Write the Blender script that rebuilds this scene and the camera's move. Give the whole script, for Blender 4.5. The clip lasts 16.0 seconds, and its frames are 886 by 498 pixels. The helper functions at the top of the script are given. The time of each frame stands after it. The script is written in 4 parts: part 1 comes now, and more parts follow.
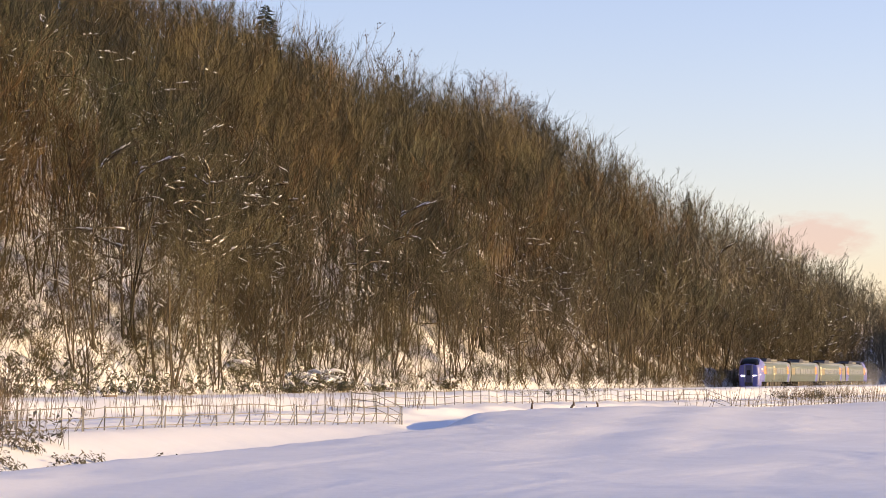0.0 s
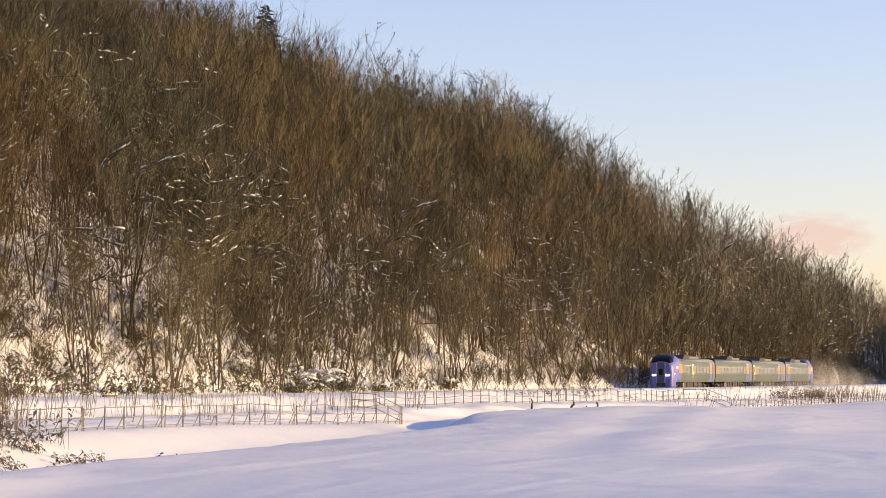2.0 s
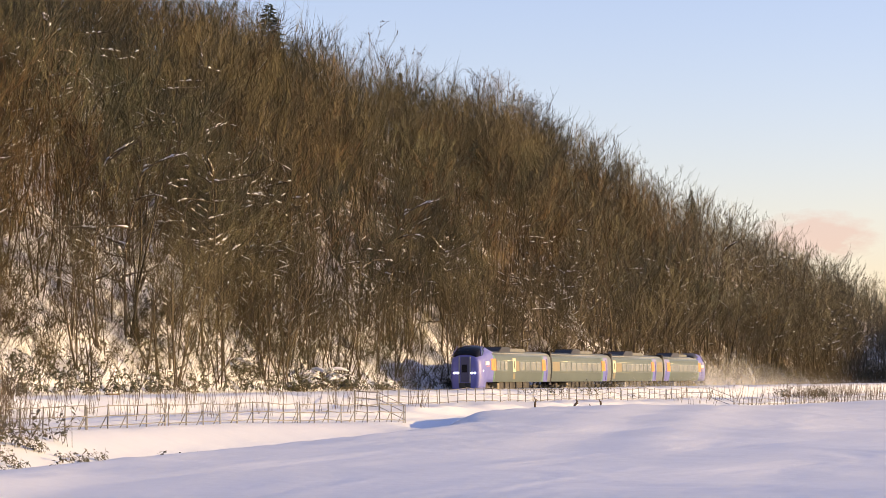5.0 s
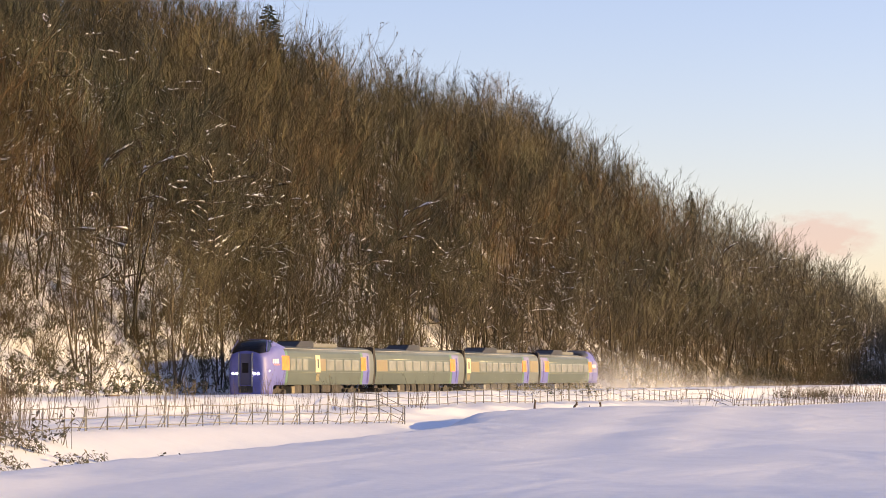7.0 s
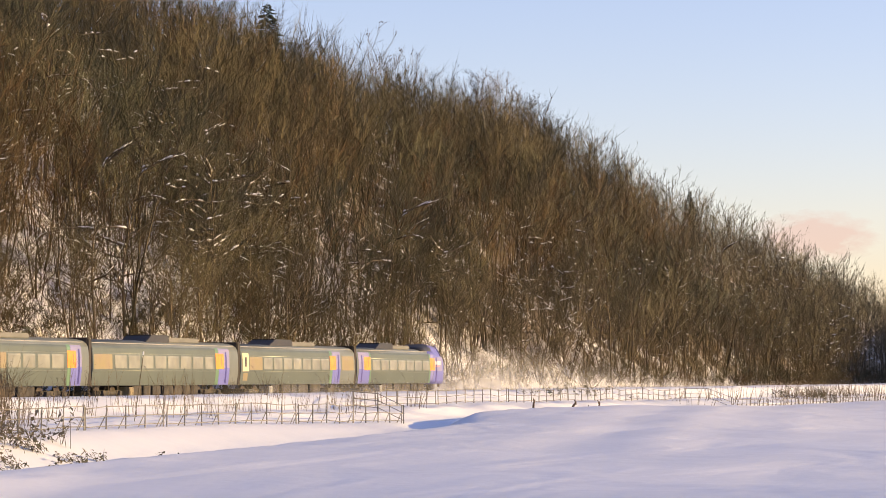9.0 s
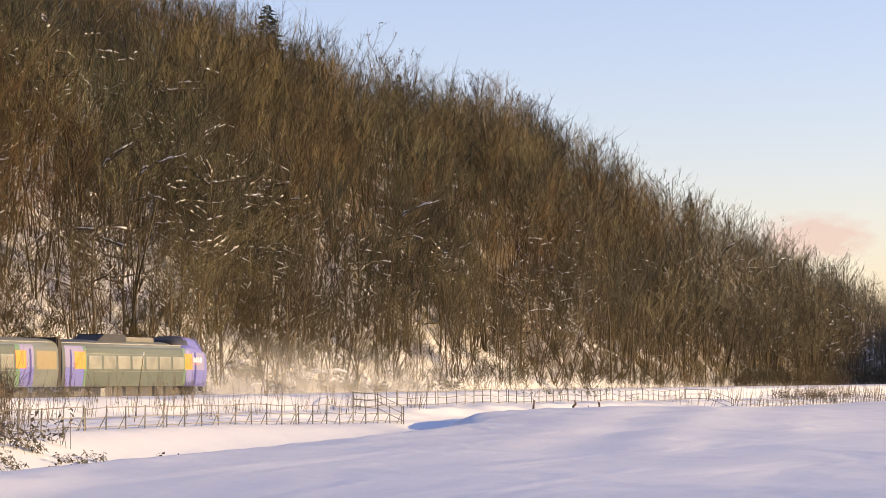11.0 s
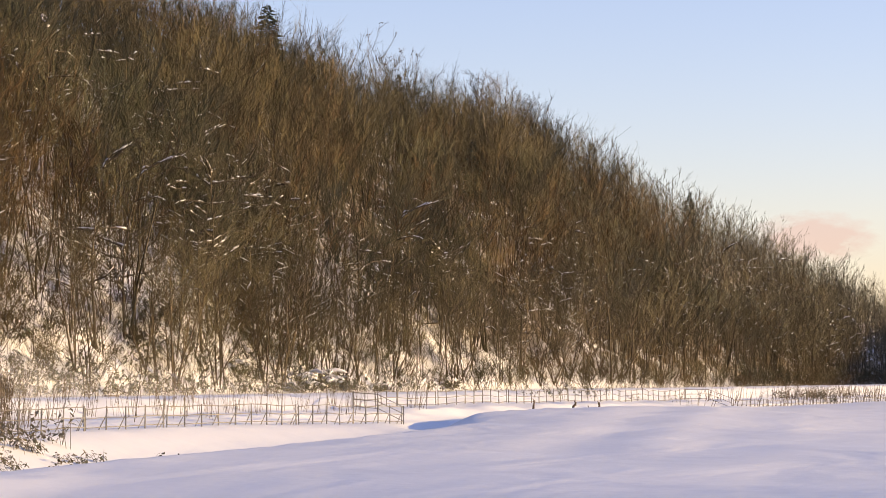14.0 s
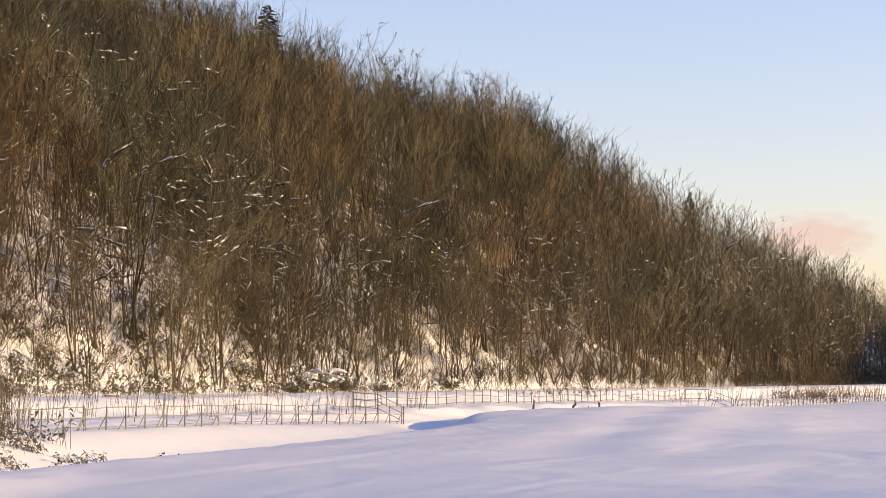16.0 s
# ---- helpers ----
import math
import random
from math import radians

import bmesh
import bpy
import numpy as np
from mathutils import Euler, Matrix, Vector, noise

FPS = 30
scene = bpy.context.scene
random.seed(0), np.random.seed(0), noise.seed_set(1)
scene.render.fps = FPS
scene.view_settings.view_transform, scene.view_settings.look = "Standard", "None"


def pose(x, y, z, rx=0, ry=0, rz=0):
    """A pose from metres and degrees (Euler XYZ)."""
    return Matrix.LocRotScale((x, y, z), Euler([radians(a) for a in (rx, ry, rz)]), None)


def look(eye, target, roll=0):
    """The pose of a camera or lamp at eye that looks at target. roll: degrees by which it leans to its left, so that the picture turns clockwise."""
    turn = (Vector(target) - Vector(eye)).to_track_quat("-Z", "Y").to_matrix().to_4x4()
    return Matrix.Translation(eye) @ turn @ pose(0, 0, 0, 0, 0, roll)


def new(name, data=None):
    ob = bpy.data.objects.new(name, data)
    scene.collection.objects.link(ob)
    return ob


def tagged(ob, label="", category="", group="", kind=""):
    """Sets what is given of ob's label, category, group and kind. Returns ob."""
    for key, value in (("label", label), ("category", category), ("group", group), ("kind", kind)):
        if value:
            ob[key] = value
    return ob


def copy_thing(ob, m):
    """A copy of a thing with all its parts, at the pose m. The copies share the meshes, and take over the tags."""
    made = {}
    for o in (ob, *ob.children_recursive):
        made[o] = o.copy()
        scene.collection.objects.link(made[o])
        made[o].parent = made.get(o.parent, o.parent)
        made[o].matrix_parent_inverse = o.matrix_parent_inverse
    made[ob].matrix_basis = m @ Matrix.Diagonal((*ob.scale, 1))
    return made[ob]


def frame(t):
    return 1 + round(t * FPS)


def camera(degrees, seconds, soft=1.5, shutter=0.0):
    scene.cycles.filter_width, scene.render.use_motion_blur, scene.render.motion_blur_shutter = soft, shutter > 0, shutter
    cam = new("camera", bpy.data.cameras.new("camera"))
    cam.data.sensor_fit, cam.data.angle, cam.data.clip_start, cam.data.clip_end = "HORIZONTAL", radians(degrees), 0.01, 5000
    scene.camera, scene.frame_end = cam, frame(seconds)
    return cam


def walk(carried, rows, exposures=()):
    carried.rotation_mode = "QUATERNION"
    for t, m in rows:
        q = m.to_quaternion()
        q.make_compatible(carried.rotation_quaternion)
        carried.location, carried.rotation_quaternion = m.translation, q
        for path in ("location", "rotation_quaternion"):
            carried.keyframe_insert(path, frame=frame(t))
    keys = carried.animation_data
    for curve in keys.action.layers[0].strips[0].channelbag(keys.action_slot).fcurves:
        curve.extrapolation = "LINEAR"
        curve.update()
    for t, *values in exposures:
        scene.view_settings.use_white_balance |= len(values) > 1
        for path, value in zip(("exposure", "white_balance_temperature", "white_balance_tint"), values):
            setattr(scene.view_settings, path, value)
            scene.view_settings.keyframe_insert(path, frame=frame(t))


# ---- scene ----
# Track frame: x runs along the rails away from the camera, y across them towards the hill, z = 0 at rail level.
EYE = (-159.9, -65.0, 1.46)
YAW, PITCH = 0.3175, 0.0488
FOCAL = 4656.0
cam = camera(2 * math.degrees(math.atan(784 / FOCAL)), 16.0, soft=0.9)


def aim(dx, dy):
    """The camera's pose, turned so that the picture shifts by that much."""
    a, p = YAW + dx / FOCAL, PITCH + dy / FOCAL
    d = Vector((math.cos(a) * math.cos(p), math.sin(a) * math.cos(p), math.sin(p)))
    return look(EYE, Vector(EYE) + 100 * d)


SWAY = [(0, -3, .4), (1, -3, .8), (2, -3, 0), (2.5, -1.6, -.2), (3, 0, -3), (3.5, 1.5, -2.2), (4, 2.8, -3), (5.2, 2.6, -2.6),
        (6.5, 2, -1.8), (7, 2, -.3), (7.5, 2, -.8), (8, 1.2, -1.5), (8.5, .3, -1.5), (9, 0, -1.5), (10.2, 0, -.8), (11.5, 0, 0), (16, 0, 0)]
walk(cam, [(t, aim(dx, dy)) for t, dx, dy in SWAY], exposures=[(0, 0.77, 8000, 17), (16, 0.77, 8000, 17)])

# ---- light ----
SUN_AZ, SUN_EL = math.atan2(-0.95, 0.31), radians(8.8)
sun_dir = Vector((math.cos(SUN_AZ) * math.cos(SUN_EL), math.sin(SUN_AZ) * math.cos(SUN_EL), math.sin(SUN_EL)))
world = bpy.data.worlds.new("sky")
scene.world = world
world.use_nodes = True
wn = world.node_tree
sky = wn.nodes.new("ShaderNodeTexSky")
sky.sky_type, sky.sun_disc = "NISHITA", False
sky.sun_elevation, sky.sun_rotation = SUN_EL, math.pi / 2 - SUN_AZ
sky.air_density, sky.dust_density, sky.ozone_density = 1.0, 0.35, 2.3
bg = wn.nodes["Background"]
bg.inputs["Strength"].default_value = 0.15
haze = wn.nodes.new("ShaderNodeMix")
haze.data_type, haze.blend_type = "RGBA", "MULTIPLY"
haze.inputs["Factor"].default_value, haze.inputs["B"].default_value = 1.0, (1.10, 1.02, 1.36, 1)
wn.links.new(sky.outputs[0], haze.inputs["A"])
wn.links.new(haze.outputs["Result"], bg.inputs[0])
sun = new("sun", bpy.data.lights.new("sun", "SUN"))
sun.data.energy, sun.data.angle, sun.data.color = 4.15, radians(0.6), (1.0, 0.775, 0.38)
sun.matrix_world = look((0, 0, 0), -sun_dir)


# ---- materials ----
def material(name, base, rough=0.8, metal=0.0, grain=0.0, scale=10.0, bump=0.0, other=None, large=0.6, spec=None):
    """A surface with fine grain and broad variation between base and other."""
    m = bpy.data.materials.new(name)
    m.use_nodes = True
    n, l = m.node_tree.nodes, m.node_tree.links
    b = n["Principled BSDF"]
    b.inputs["Roughness"].default_value, b.inputs["Metallic"].default_value = rough, metal
    if spec is not None:
        b.inputs["Specular IOR Level"].default_value = spec
    co = n.new("ShaderNodeTexCoord")
    big, fine = n.new("ShaderNodeTexNoise"), n.new("ShaderNodeTexNoise")
    big.inputs["Scale"].default_value, fine.inputs["Scale"].default_value = large, scale
    fine.inputs["Detail"].default_value = 4
    for t in (big, fine):
        l.new(co.outputs["Object"], t.inputs["Vector"])
    ramp = n.new("ShaderNodeMapRange")
    ramp.inputs["From Min"].default_value, ramp.inputs["From Max"].default_value = 0.35, 0.65
    l.new(big.outputs[0], ramp.inputs[0])
    mix = n.new("ShaderNodeMix")
    mix.data_type = "RGBA"
    l.new(ramp.outputs[0], mix.inputs["Factor"])
    mix.inputs["A"].default_value = (*base, 1)
    mix.inputs["B"].default_value = (*(other or [c * 0.85 for c in base]), 1)
    mul = n.new("ShaderNodeMix")
    mul.data_type, mul.blend_type = "RGBA", "OVERLAY"
    mul.inputs["Factor"].default_value = grain
    l.new(mix.outputs["Result"], mul.inputs["A"])
    l.new(fine.outputs[0], mul.inputs["B"])
    l.new(mul.outputs["Result"], b.inputs["Base Color"])
    if bump:
        bu = n.new("ShaderNodeBump")
        bu.inputs["Strength"].default_value, bu.inputs["Distance"].default_value = 1.0, bump
        l.new(fine.outputs[0], bu.inputs["Height"])
        l.new(bu.outputs[0], b.inputs["Normal"])
    return m


SNOW = material("snow", (0.80, 0.81, 0.84), 0.75, 0, 0.10, 0.9, 0.05, (0.76, 0.775, 0.81), 0.08, spec=0.2)


def drifts(m):
    """Wind-blown ripples: long low streaks under the finer grain."""
    n, l = m.node_tree.nodes, m.node_tree.links
    co, mp, no, bu = (n.new("ShaderNode" + k) for k in ("TexCoord", "Mapping", "TexNoise", "Bump"))
    mp.inputs["Rotation"].default_value = (0, 0, radians(-14))
    mp.inputs["Scale"].default_value = (0.07, 0.15, 0.2)
    no.inputs["Scale"].default_value, no.inputs["Detail"].default_value, no.inputs["Distortion"].default_value = 1.0, 2.5, 0.5
    bu.inputs["Strength"].default_value, bu.inputs["Distance"].default_value = 1.0, 0.29
    l.new(co.outputs["Object"], mp.inputs[0])
    l.new(mp.outputs[0], no.inputs["Vector"])
    l.new(no.outputs[0], bu.inputs["Height"])
    fine = next(k for k in n if k.type == "BUMP" and k != bu)
    l.new(bu.outputs[0], fine.inputs["Normal"])


SNOW_DRIFT = material("drifted_snow", (0.80, 0.81, 0.84), 0.75, 0, 0.10, 1.5, 0.02, (0.76, 0.775, 0.81), 0.08, spec=0.2)
drifts(SNOW_DRIFT)


def shade_patches(m):
    """Brown patches in the snow's colour that stand in for shade under the farther wood."""
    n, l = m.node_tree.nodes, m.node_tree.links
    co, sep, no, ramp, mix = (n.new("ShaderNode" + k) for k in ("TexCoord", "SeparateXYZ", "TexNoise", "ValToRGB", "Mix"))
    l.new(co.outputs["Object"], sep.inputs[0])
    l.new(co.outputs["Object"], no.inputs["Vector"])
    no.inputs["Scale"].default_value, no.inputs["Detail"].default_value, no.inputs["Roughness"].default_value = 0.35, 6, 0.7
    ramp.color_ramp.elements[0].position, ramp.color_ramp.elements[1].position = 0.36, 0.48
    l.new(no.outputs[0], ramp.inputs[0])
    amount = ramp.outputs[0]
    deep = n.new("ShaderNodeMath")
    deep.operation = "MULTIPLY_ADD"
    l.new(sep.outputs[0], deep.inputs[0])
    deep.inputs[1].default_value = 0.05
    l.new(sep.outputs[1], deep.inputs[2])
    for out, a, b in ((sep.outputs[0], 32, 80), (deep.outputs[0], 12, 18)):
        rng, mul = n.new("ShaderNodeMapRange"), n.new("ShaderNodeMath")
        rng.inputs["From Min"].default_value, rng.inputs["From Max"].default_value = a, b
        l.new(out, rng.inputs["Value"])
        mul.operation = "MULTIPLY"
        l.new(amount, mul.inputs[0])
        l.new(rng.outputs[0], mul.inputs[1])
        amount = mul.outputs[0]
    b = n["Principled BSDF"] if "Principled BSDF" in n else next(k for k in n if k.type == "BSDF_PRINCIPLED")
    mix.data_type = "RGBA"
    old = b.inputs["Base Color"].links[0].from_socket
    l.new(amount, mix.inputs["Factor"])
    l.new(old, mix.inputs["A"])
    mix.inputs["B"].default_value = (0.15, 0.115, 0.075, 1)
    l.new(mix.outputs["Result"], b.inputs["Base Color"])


shade_patches(SNOW_DRIFT)


def per_limb(m, low, high):
    """Every limb or twig a little lighter or darker than its neighbours."""
    n, l = m.node_tree.nodes, m.node_tree.links
    b = next(k for k in n if k.type == "BSDF_PRINCIPLED")
    geo, rng, hue = n.new("ShaderNodeNewGeometry"), n.new("ShaderNodeMapRange"), n.new("ShaderNodeHueSaturation")
    rng.inputs["To Min"].default_value, rng.inputs["To Max"].default_value = low, high
    l.new(geo.outputs["Random Per Island"], rng.inputs["Value"])
    l.new(rng.outputs[0], hue.inputs["Value"])
    l.new(b.inputs["Base Color"].links[0].from_socket, hue.inputs["Color"])
    l.new(hue.outputs[0], b.inputs["Base Color"])
    return m


BARK = material("bark", (0.08, 0.063, 0.04), 0.9, 0, 0.5, 3.0, 0, (0.06, 0.052, 0.037), 0.03, spec=0.1)
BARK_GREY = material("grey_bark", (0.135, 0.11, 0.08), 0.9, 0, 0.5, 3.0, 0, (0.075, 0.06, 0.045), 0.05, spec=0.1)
TWIG = material("twigs", (0.112, 0.091, 0.053), 0.9, 0, 0.4, 2.0, 0, (0.082, 0.083, 0.055), 0.045, spec=0.1)
RUSSET = material("russet_twigs", (0.122, 0.078, 0.042), 0.9, 0, 0.4, 2.0, 0, (0.098, 0.070, 0.042), 0.06, spec=0.1)
# farther twigs: distance haze is put into the colour as a paler grey-brown
HAZED_TWIG = material("hazed_twigs", (0.160, 0.132, 0.083), 0.9, 0, 0.4, 2.0, 0, (0.122, 0.120, 0.084), 0.045, spec=0.1)
for kind, low, high in ((HAZED_TWIG, 0.7, 1.4), (BARK, 0.6, 1.9), (BARK_GREY, 0.6, 1.5), (TWIG, 0.55, 1.6), (RUSSET, 0.6, 1.5)):
    per_limb(kind, low, high)
NEEDLE = material("fir_needles", (0.021, 0.034, 0.025), 0.9, 0, 0.5, 2.0, 0, (0.03, 0.045, 0.032), 0.3)
LEAF = material("bamboo_grass_leaf", (0.066, 0.08, 0.042), 0.6, 0, 0.4, 3.0, 0, (0.125, 0.10, 0.055), 0.4)
DRY_LEAF = material("withered_leaf", (0.15, 0.118, 0.07), 0.7, 0, 0.4, 3.0, 0, (0.085, 0.085, 0.048), 0.5)
STALK = material("dry_stalk", (0.145, 0.108, 0.07), 0.9, 0, 0.4, 3.0, 0, (0.085, 0.068, 0.048), 0.4)
FENCE = material("weathered_fence_wood", (0.27, 0.258, 0.235), 0.85, 0, 0.5, 12.0, 0, (0.14, 0.132, 0.118), 0.8)


# ---- building helpers ----
def smooth(a, b, v):
    t = np.clip((v - a) / (b - a), 0, 1)
    return t * t * (3 - 2 * t)


def mesh_object(name, verts, faces, mats, parent=None, shade=False, index=None):
    me = bpy.data.meshes.new(name)
    me.from_pydata([tuple(v) for v in verts], [], faces)
    for m in (mats if isinstance(mats, (list, tuple)) else [mats]):
        me.materials.append(m)
    if index is not None:
        me.polygons.foreach_set("material_index", np.asarray(index, dtype=np.int32))
    if shade:
        me.polygons.foreach_set("use_smooth", [True] * len(me.polygons))
    me.update()
    ob = new(name, me)
    ob.parent = parent
    return ob


def part(name, bm, mat, parent, label=""):
    """Links a bmesh as one mesh under a thing or a part."""
    me = bpy.data.meshes.new(name)
    bm.to_mesh(me)
    bm.free()
    me.materials.append(mat)
    ob = new(name, me)
    ob.parent = parent
    return tagged(ob, label)


def empty(name, x=0, y=0, z=0):
    e = new(name)
    e.empty_display_size = 0.1
    e.location = (x, y, z)
    return e


def box(bm, x0, x1, y0, y1, z0, z1, bevel=0.0):
    r = bmesh.ops.create_cube(bm, size=1)
    for v in r["verts"]:
        v.co = Vector(((x0 + x1) / 2 + v.co.x * (x1 - x0), (y0 + y1) / 2 + v.co.y * (y1 - y0), (z0 + z1) / 2 + v.co.z * (z1 - z0)))
    if bevel:
        es = {e for v in r["verts"] for e in v.link_edges}
        bmesh.ops.bevel(bm, geom=list(es), offset=bevel, segments=2, affect="EDGES")
    return bm


def rod(bm, a, b, r0, r1=None, n=6):
    """A tapered rod from a to b."""
    a, b = Vector(a), Vector(b)
    r1 = r0 if r1 is None else r1
    q = (b - a).to_track_quat("Z", "Y")
    rings = []
    for p, r in ((a, r0), (b, r1)):
        rings.append([bm.verts.new(p + q @ Vector((r * math.cos(6.2832 * i / n), r * math.sin(6.2832 * i / n), 0))) for i in range(n)])
    for i in range(n):
        j = (i + 1) % n
        bm.faces.new((rings[0][i], rings[0][j], rings[1][j], rings[1][i]))
    bm.faces.new(rings[0][::-1])
    bm.faces.new(rings[1])
    return bm


# ---- the lie of the land ----
EDGE_X = [-400, -78, -58, -47, -36, -31, -24, -20, -14, -9.6, -3, 6, 22, 53, 70, 90, 700]
EDGE_Y = [-22, -22, -22, -22, -22, -21.6, -21.4, -21.0, -18.8, -18.0, -17.8, -17.3, -17, -17, -16.8, -16.5, -16.5]
EDGE_Z = [-1.9, -1.8, -1.58, -1.41, -1.30, -1.24, -1.13, -1.06, -0.80, -0.60, -0.58, -0.56, -0.64, -0.95, -1.17, -1.3, -2.0]
FOOT_X = [-400, -40, -14, 60, 110, 200, 700]
FOOT_Z = [-0.75, -0.85, -1.2, -1.1, -1.2, -1.7, -2.6]
UPPER_X = [-400, -40, 20, 60, 110, 700]
UPPER_Z = [-0.45, -0.45, -0.40, -0.6, -0.8, -1.6]
CREST_X = [-400, 0, 200, 290, 398, 500, 658, 900, 1600]
CREST_Z = [39, 39, 39, 36.5, 27.6, 21.2, 12, 7, 4]


def wave(x, y, k, seed):
    """Soft, seeded undulation between about -1 and 1."""
    rs = np.random.RandomState(seed)
    out = 0
    for _ in range(7):
        a, p, f = rs.uniform(0, 6.283), rs.uniform(0, 6.283), rs.uniform(0.6, 1.6) * k
        out = out + np.sin((x * math.cos(a) + y * math.sin(a)) * f + p)
    return out / 3.2


def land(x, y):
    """Height of the snow at a place, arrays or numbers."""
    x, y = np.asarray(x, float), np.asarray(y, float)
    ey, ez = np.interp(x, EDGE_X, EDGE_Y), np.interp(x, EDGE_X, EDGE_Z)
    fz, uz = np.interp(x, FOOT_X, FOOT_Z), np.interp(x, UPPER_X, UPPER_Z)
    field = ez + (-1.62 - ez) * smooth(2, 28, ey - y)
    field = field + (0.05 * wave(x * 0.5, y, 0.35, 3) + 0.10 * wave(x, y, 0.12, 4)) * smooth(0, 6, ey - y)
    for off, amp in ((0, 0.065), (3.2, -0.05), (6.5, 0.04), (-6, 0.035), (13, -0.035)):
        field = field + amp * np.exp(-((y + 34 - off - (x + 28) * 0.17) / 1.5) ** 2) * smooth(-75, -40, x) * smooth(1, 4, ey - y)
    field = field - 0.045 * (y + 47) * smooth(-72, -98, x) * smooth(-70, -60, y) * smooth(1, 6, ey - y)
    ditch = np.minimum(ez, fz) - np.interp(x, [-40, -30, -24, -13], [0.55, 0.42, 0.32, 0.6])
    # from the field's lip down into the ditch, up to the fence line, and on to the track bed
    wide = 1.6 + 1.2 * np.exp(-((x + 20) / 13) ** 2)
    z = np.where(y < ey, field, ez + (ditch - ez) * smooth(-0.1, wide, y - ey))
    z = np.where(y > ey + wide, ditch + (fz - ditch) * smooth(ey + wide, -14.4, y), z)
    z = np.where(y > -14.4, fz + (uz - fz) * (0.3 * np.clip((y + 14.4) / 4.8, 0, 1) + 0.7 * np.clip((y + 14.2) / 2.0, 0, 1)), z)
    z = np.where(y > -9.6, uz + (0.39 - uz) * (0.2 * np.clip((y + 9.6) / 4.4, 0, 1) + 0.8 * np.clip((y + 9.3) / 2.3, 0, 1)), z)
    z = z + (0.07 * wave(x, y, 1.7, 15) + 0.05 * wave(x, y, 3.1, 16)) * smooth(-14.6, -13.6, y) * smooth(-4.0, -6.0, y)
    bed = 0.39 - 0.37 * smooth(-1.2, -0.3, y) + 0.3 * smooth(3.4, 5.2, y) * smooth(165, 115, x)
    z = np.where(y > -1.6, bed, z)
    u = np.maximum(0, y - 6.0)
    crest = np.interp(x, CREST_X, CREST_Z)
    rise = crest * (1 - np.exp(-u / 60 * 0.75)) / (1 - math.exp(-0.75))
    rise = np.where(u < 60, rise, np.maximum(crest - (u - 60) * 0.12, crest * 0.4))
    lumps = (0.42 * wave(x, y, 1.0, 7) + 0.55 * wave(x, y, 0.42, 9)) * smooth(0, 3, u) * smooth(70, 30, u) + 1.2 * wave(x, y, 0.12, 8) * smooth(0, 8, u)
    z = z + rise + lumps
    # an unseen ridge added off to the right to shade the far end
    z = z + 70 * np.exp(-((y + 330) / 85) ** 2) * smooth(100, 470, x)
    return z + 0.03 * wave(x, y, 1.3, 5) * smooth(-3.2, -4.5, y) * smooth(-30, -20, y)


def sheet(name, xs, ys):
    X, Y = np.meshgrid(xs, ys, indexing="ij")
    V = np.stack([X, Y, land(X, Y)], -1).reshape(-1, 3)
    n, m = len(xs), len(ys)
    i, j = np.meshgrid(np.arange(n - 1), np.arange(m - 1), indexing="ij")
    a = (i * m + j).ravel()
    F = np.stack([a, a + m, a + m + 1, a + 1], -1)
    return mesh_object(name, V, F.tolist(), SNOW_DRIFT, shade=True)


def steps(*spans):
    out = []
    for a, b, d in spans:
        out += list(np.arange(a, b - d * 0.01, d))
    return np.array(out + [spans[-1][1]])


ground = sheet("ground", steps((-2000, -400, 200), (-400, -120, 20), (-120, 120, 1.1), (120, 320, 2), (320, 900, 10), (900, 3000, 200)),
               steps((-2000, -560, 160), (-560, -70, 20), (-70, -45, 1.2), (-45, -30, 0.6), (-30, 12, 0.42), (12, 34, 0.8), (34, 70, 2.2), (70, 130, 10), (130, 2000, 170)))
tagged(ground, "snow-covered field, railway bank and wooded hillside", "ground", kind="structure")

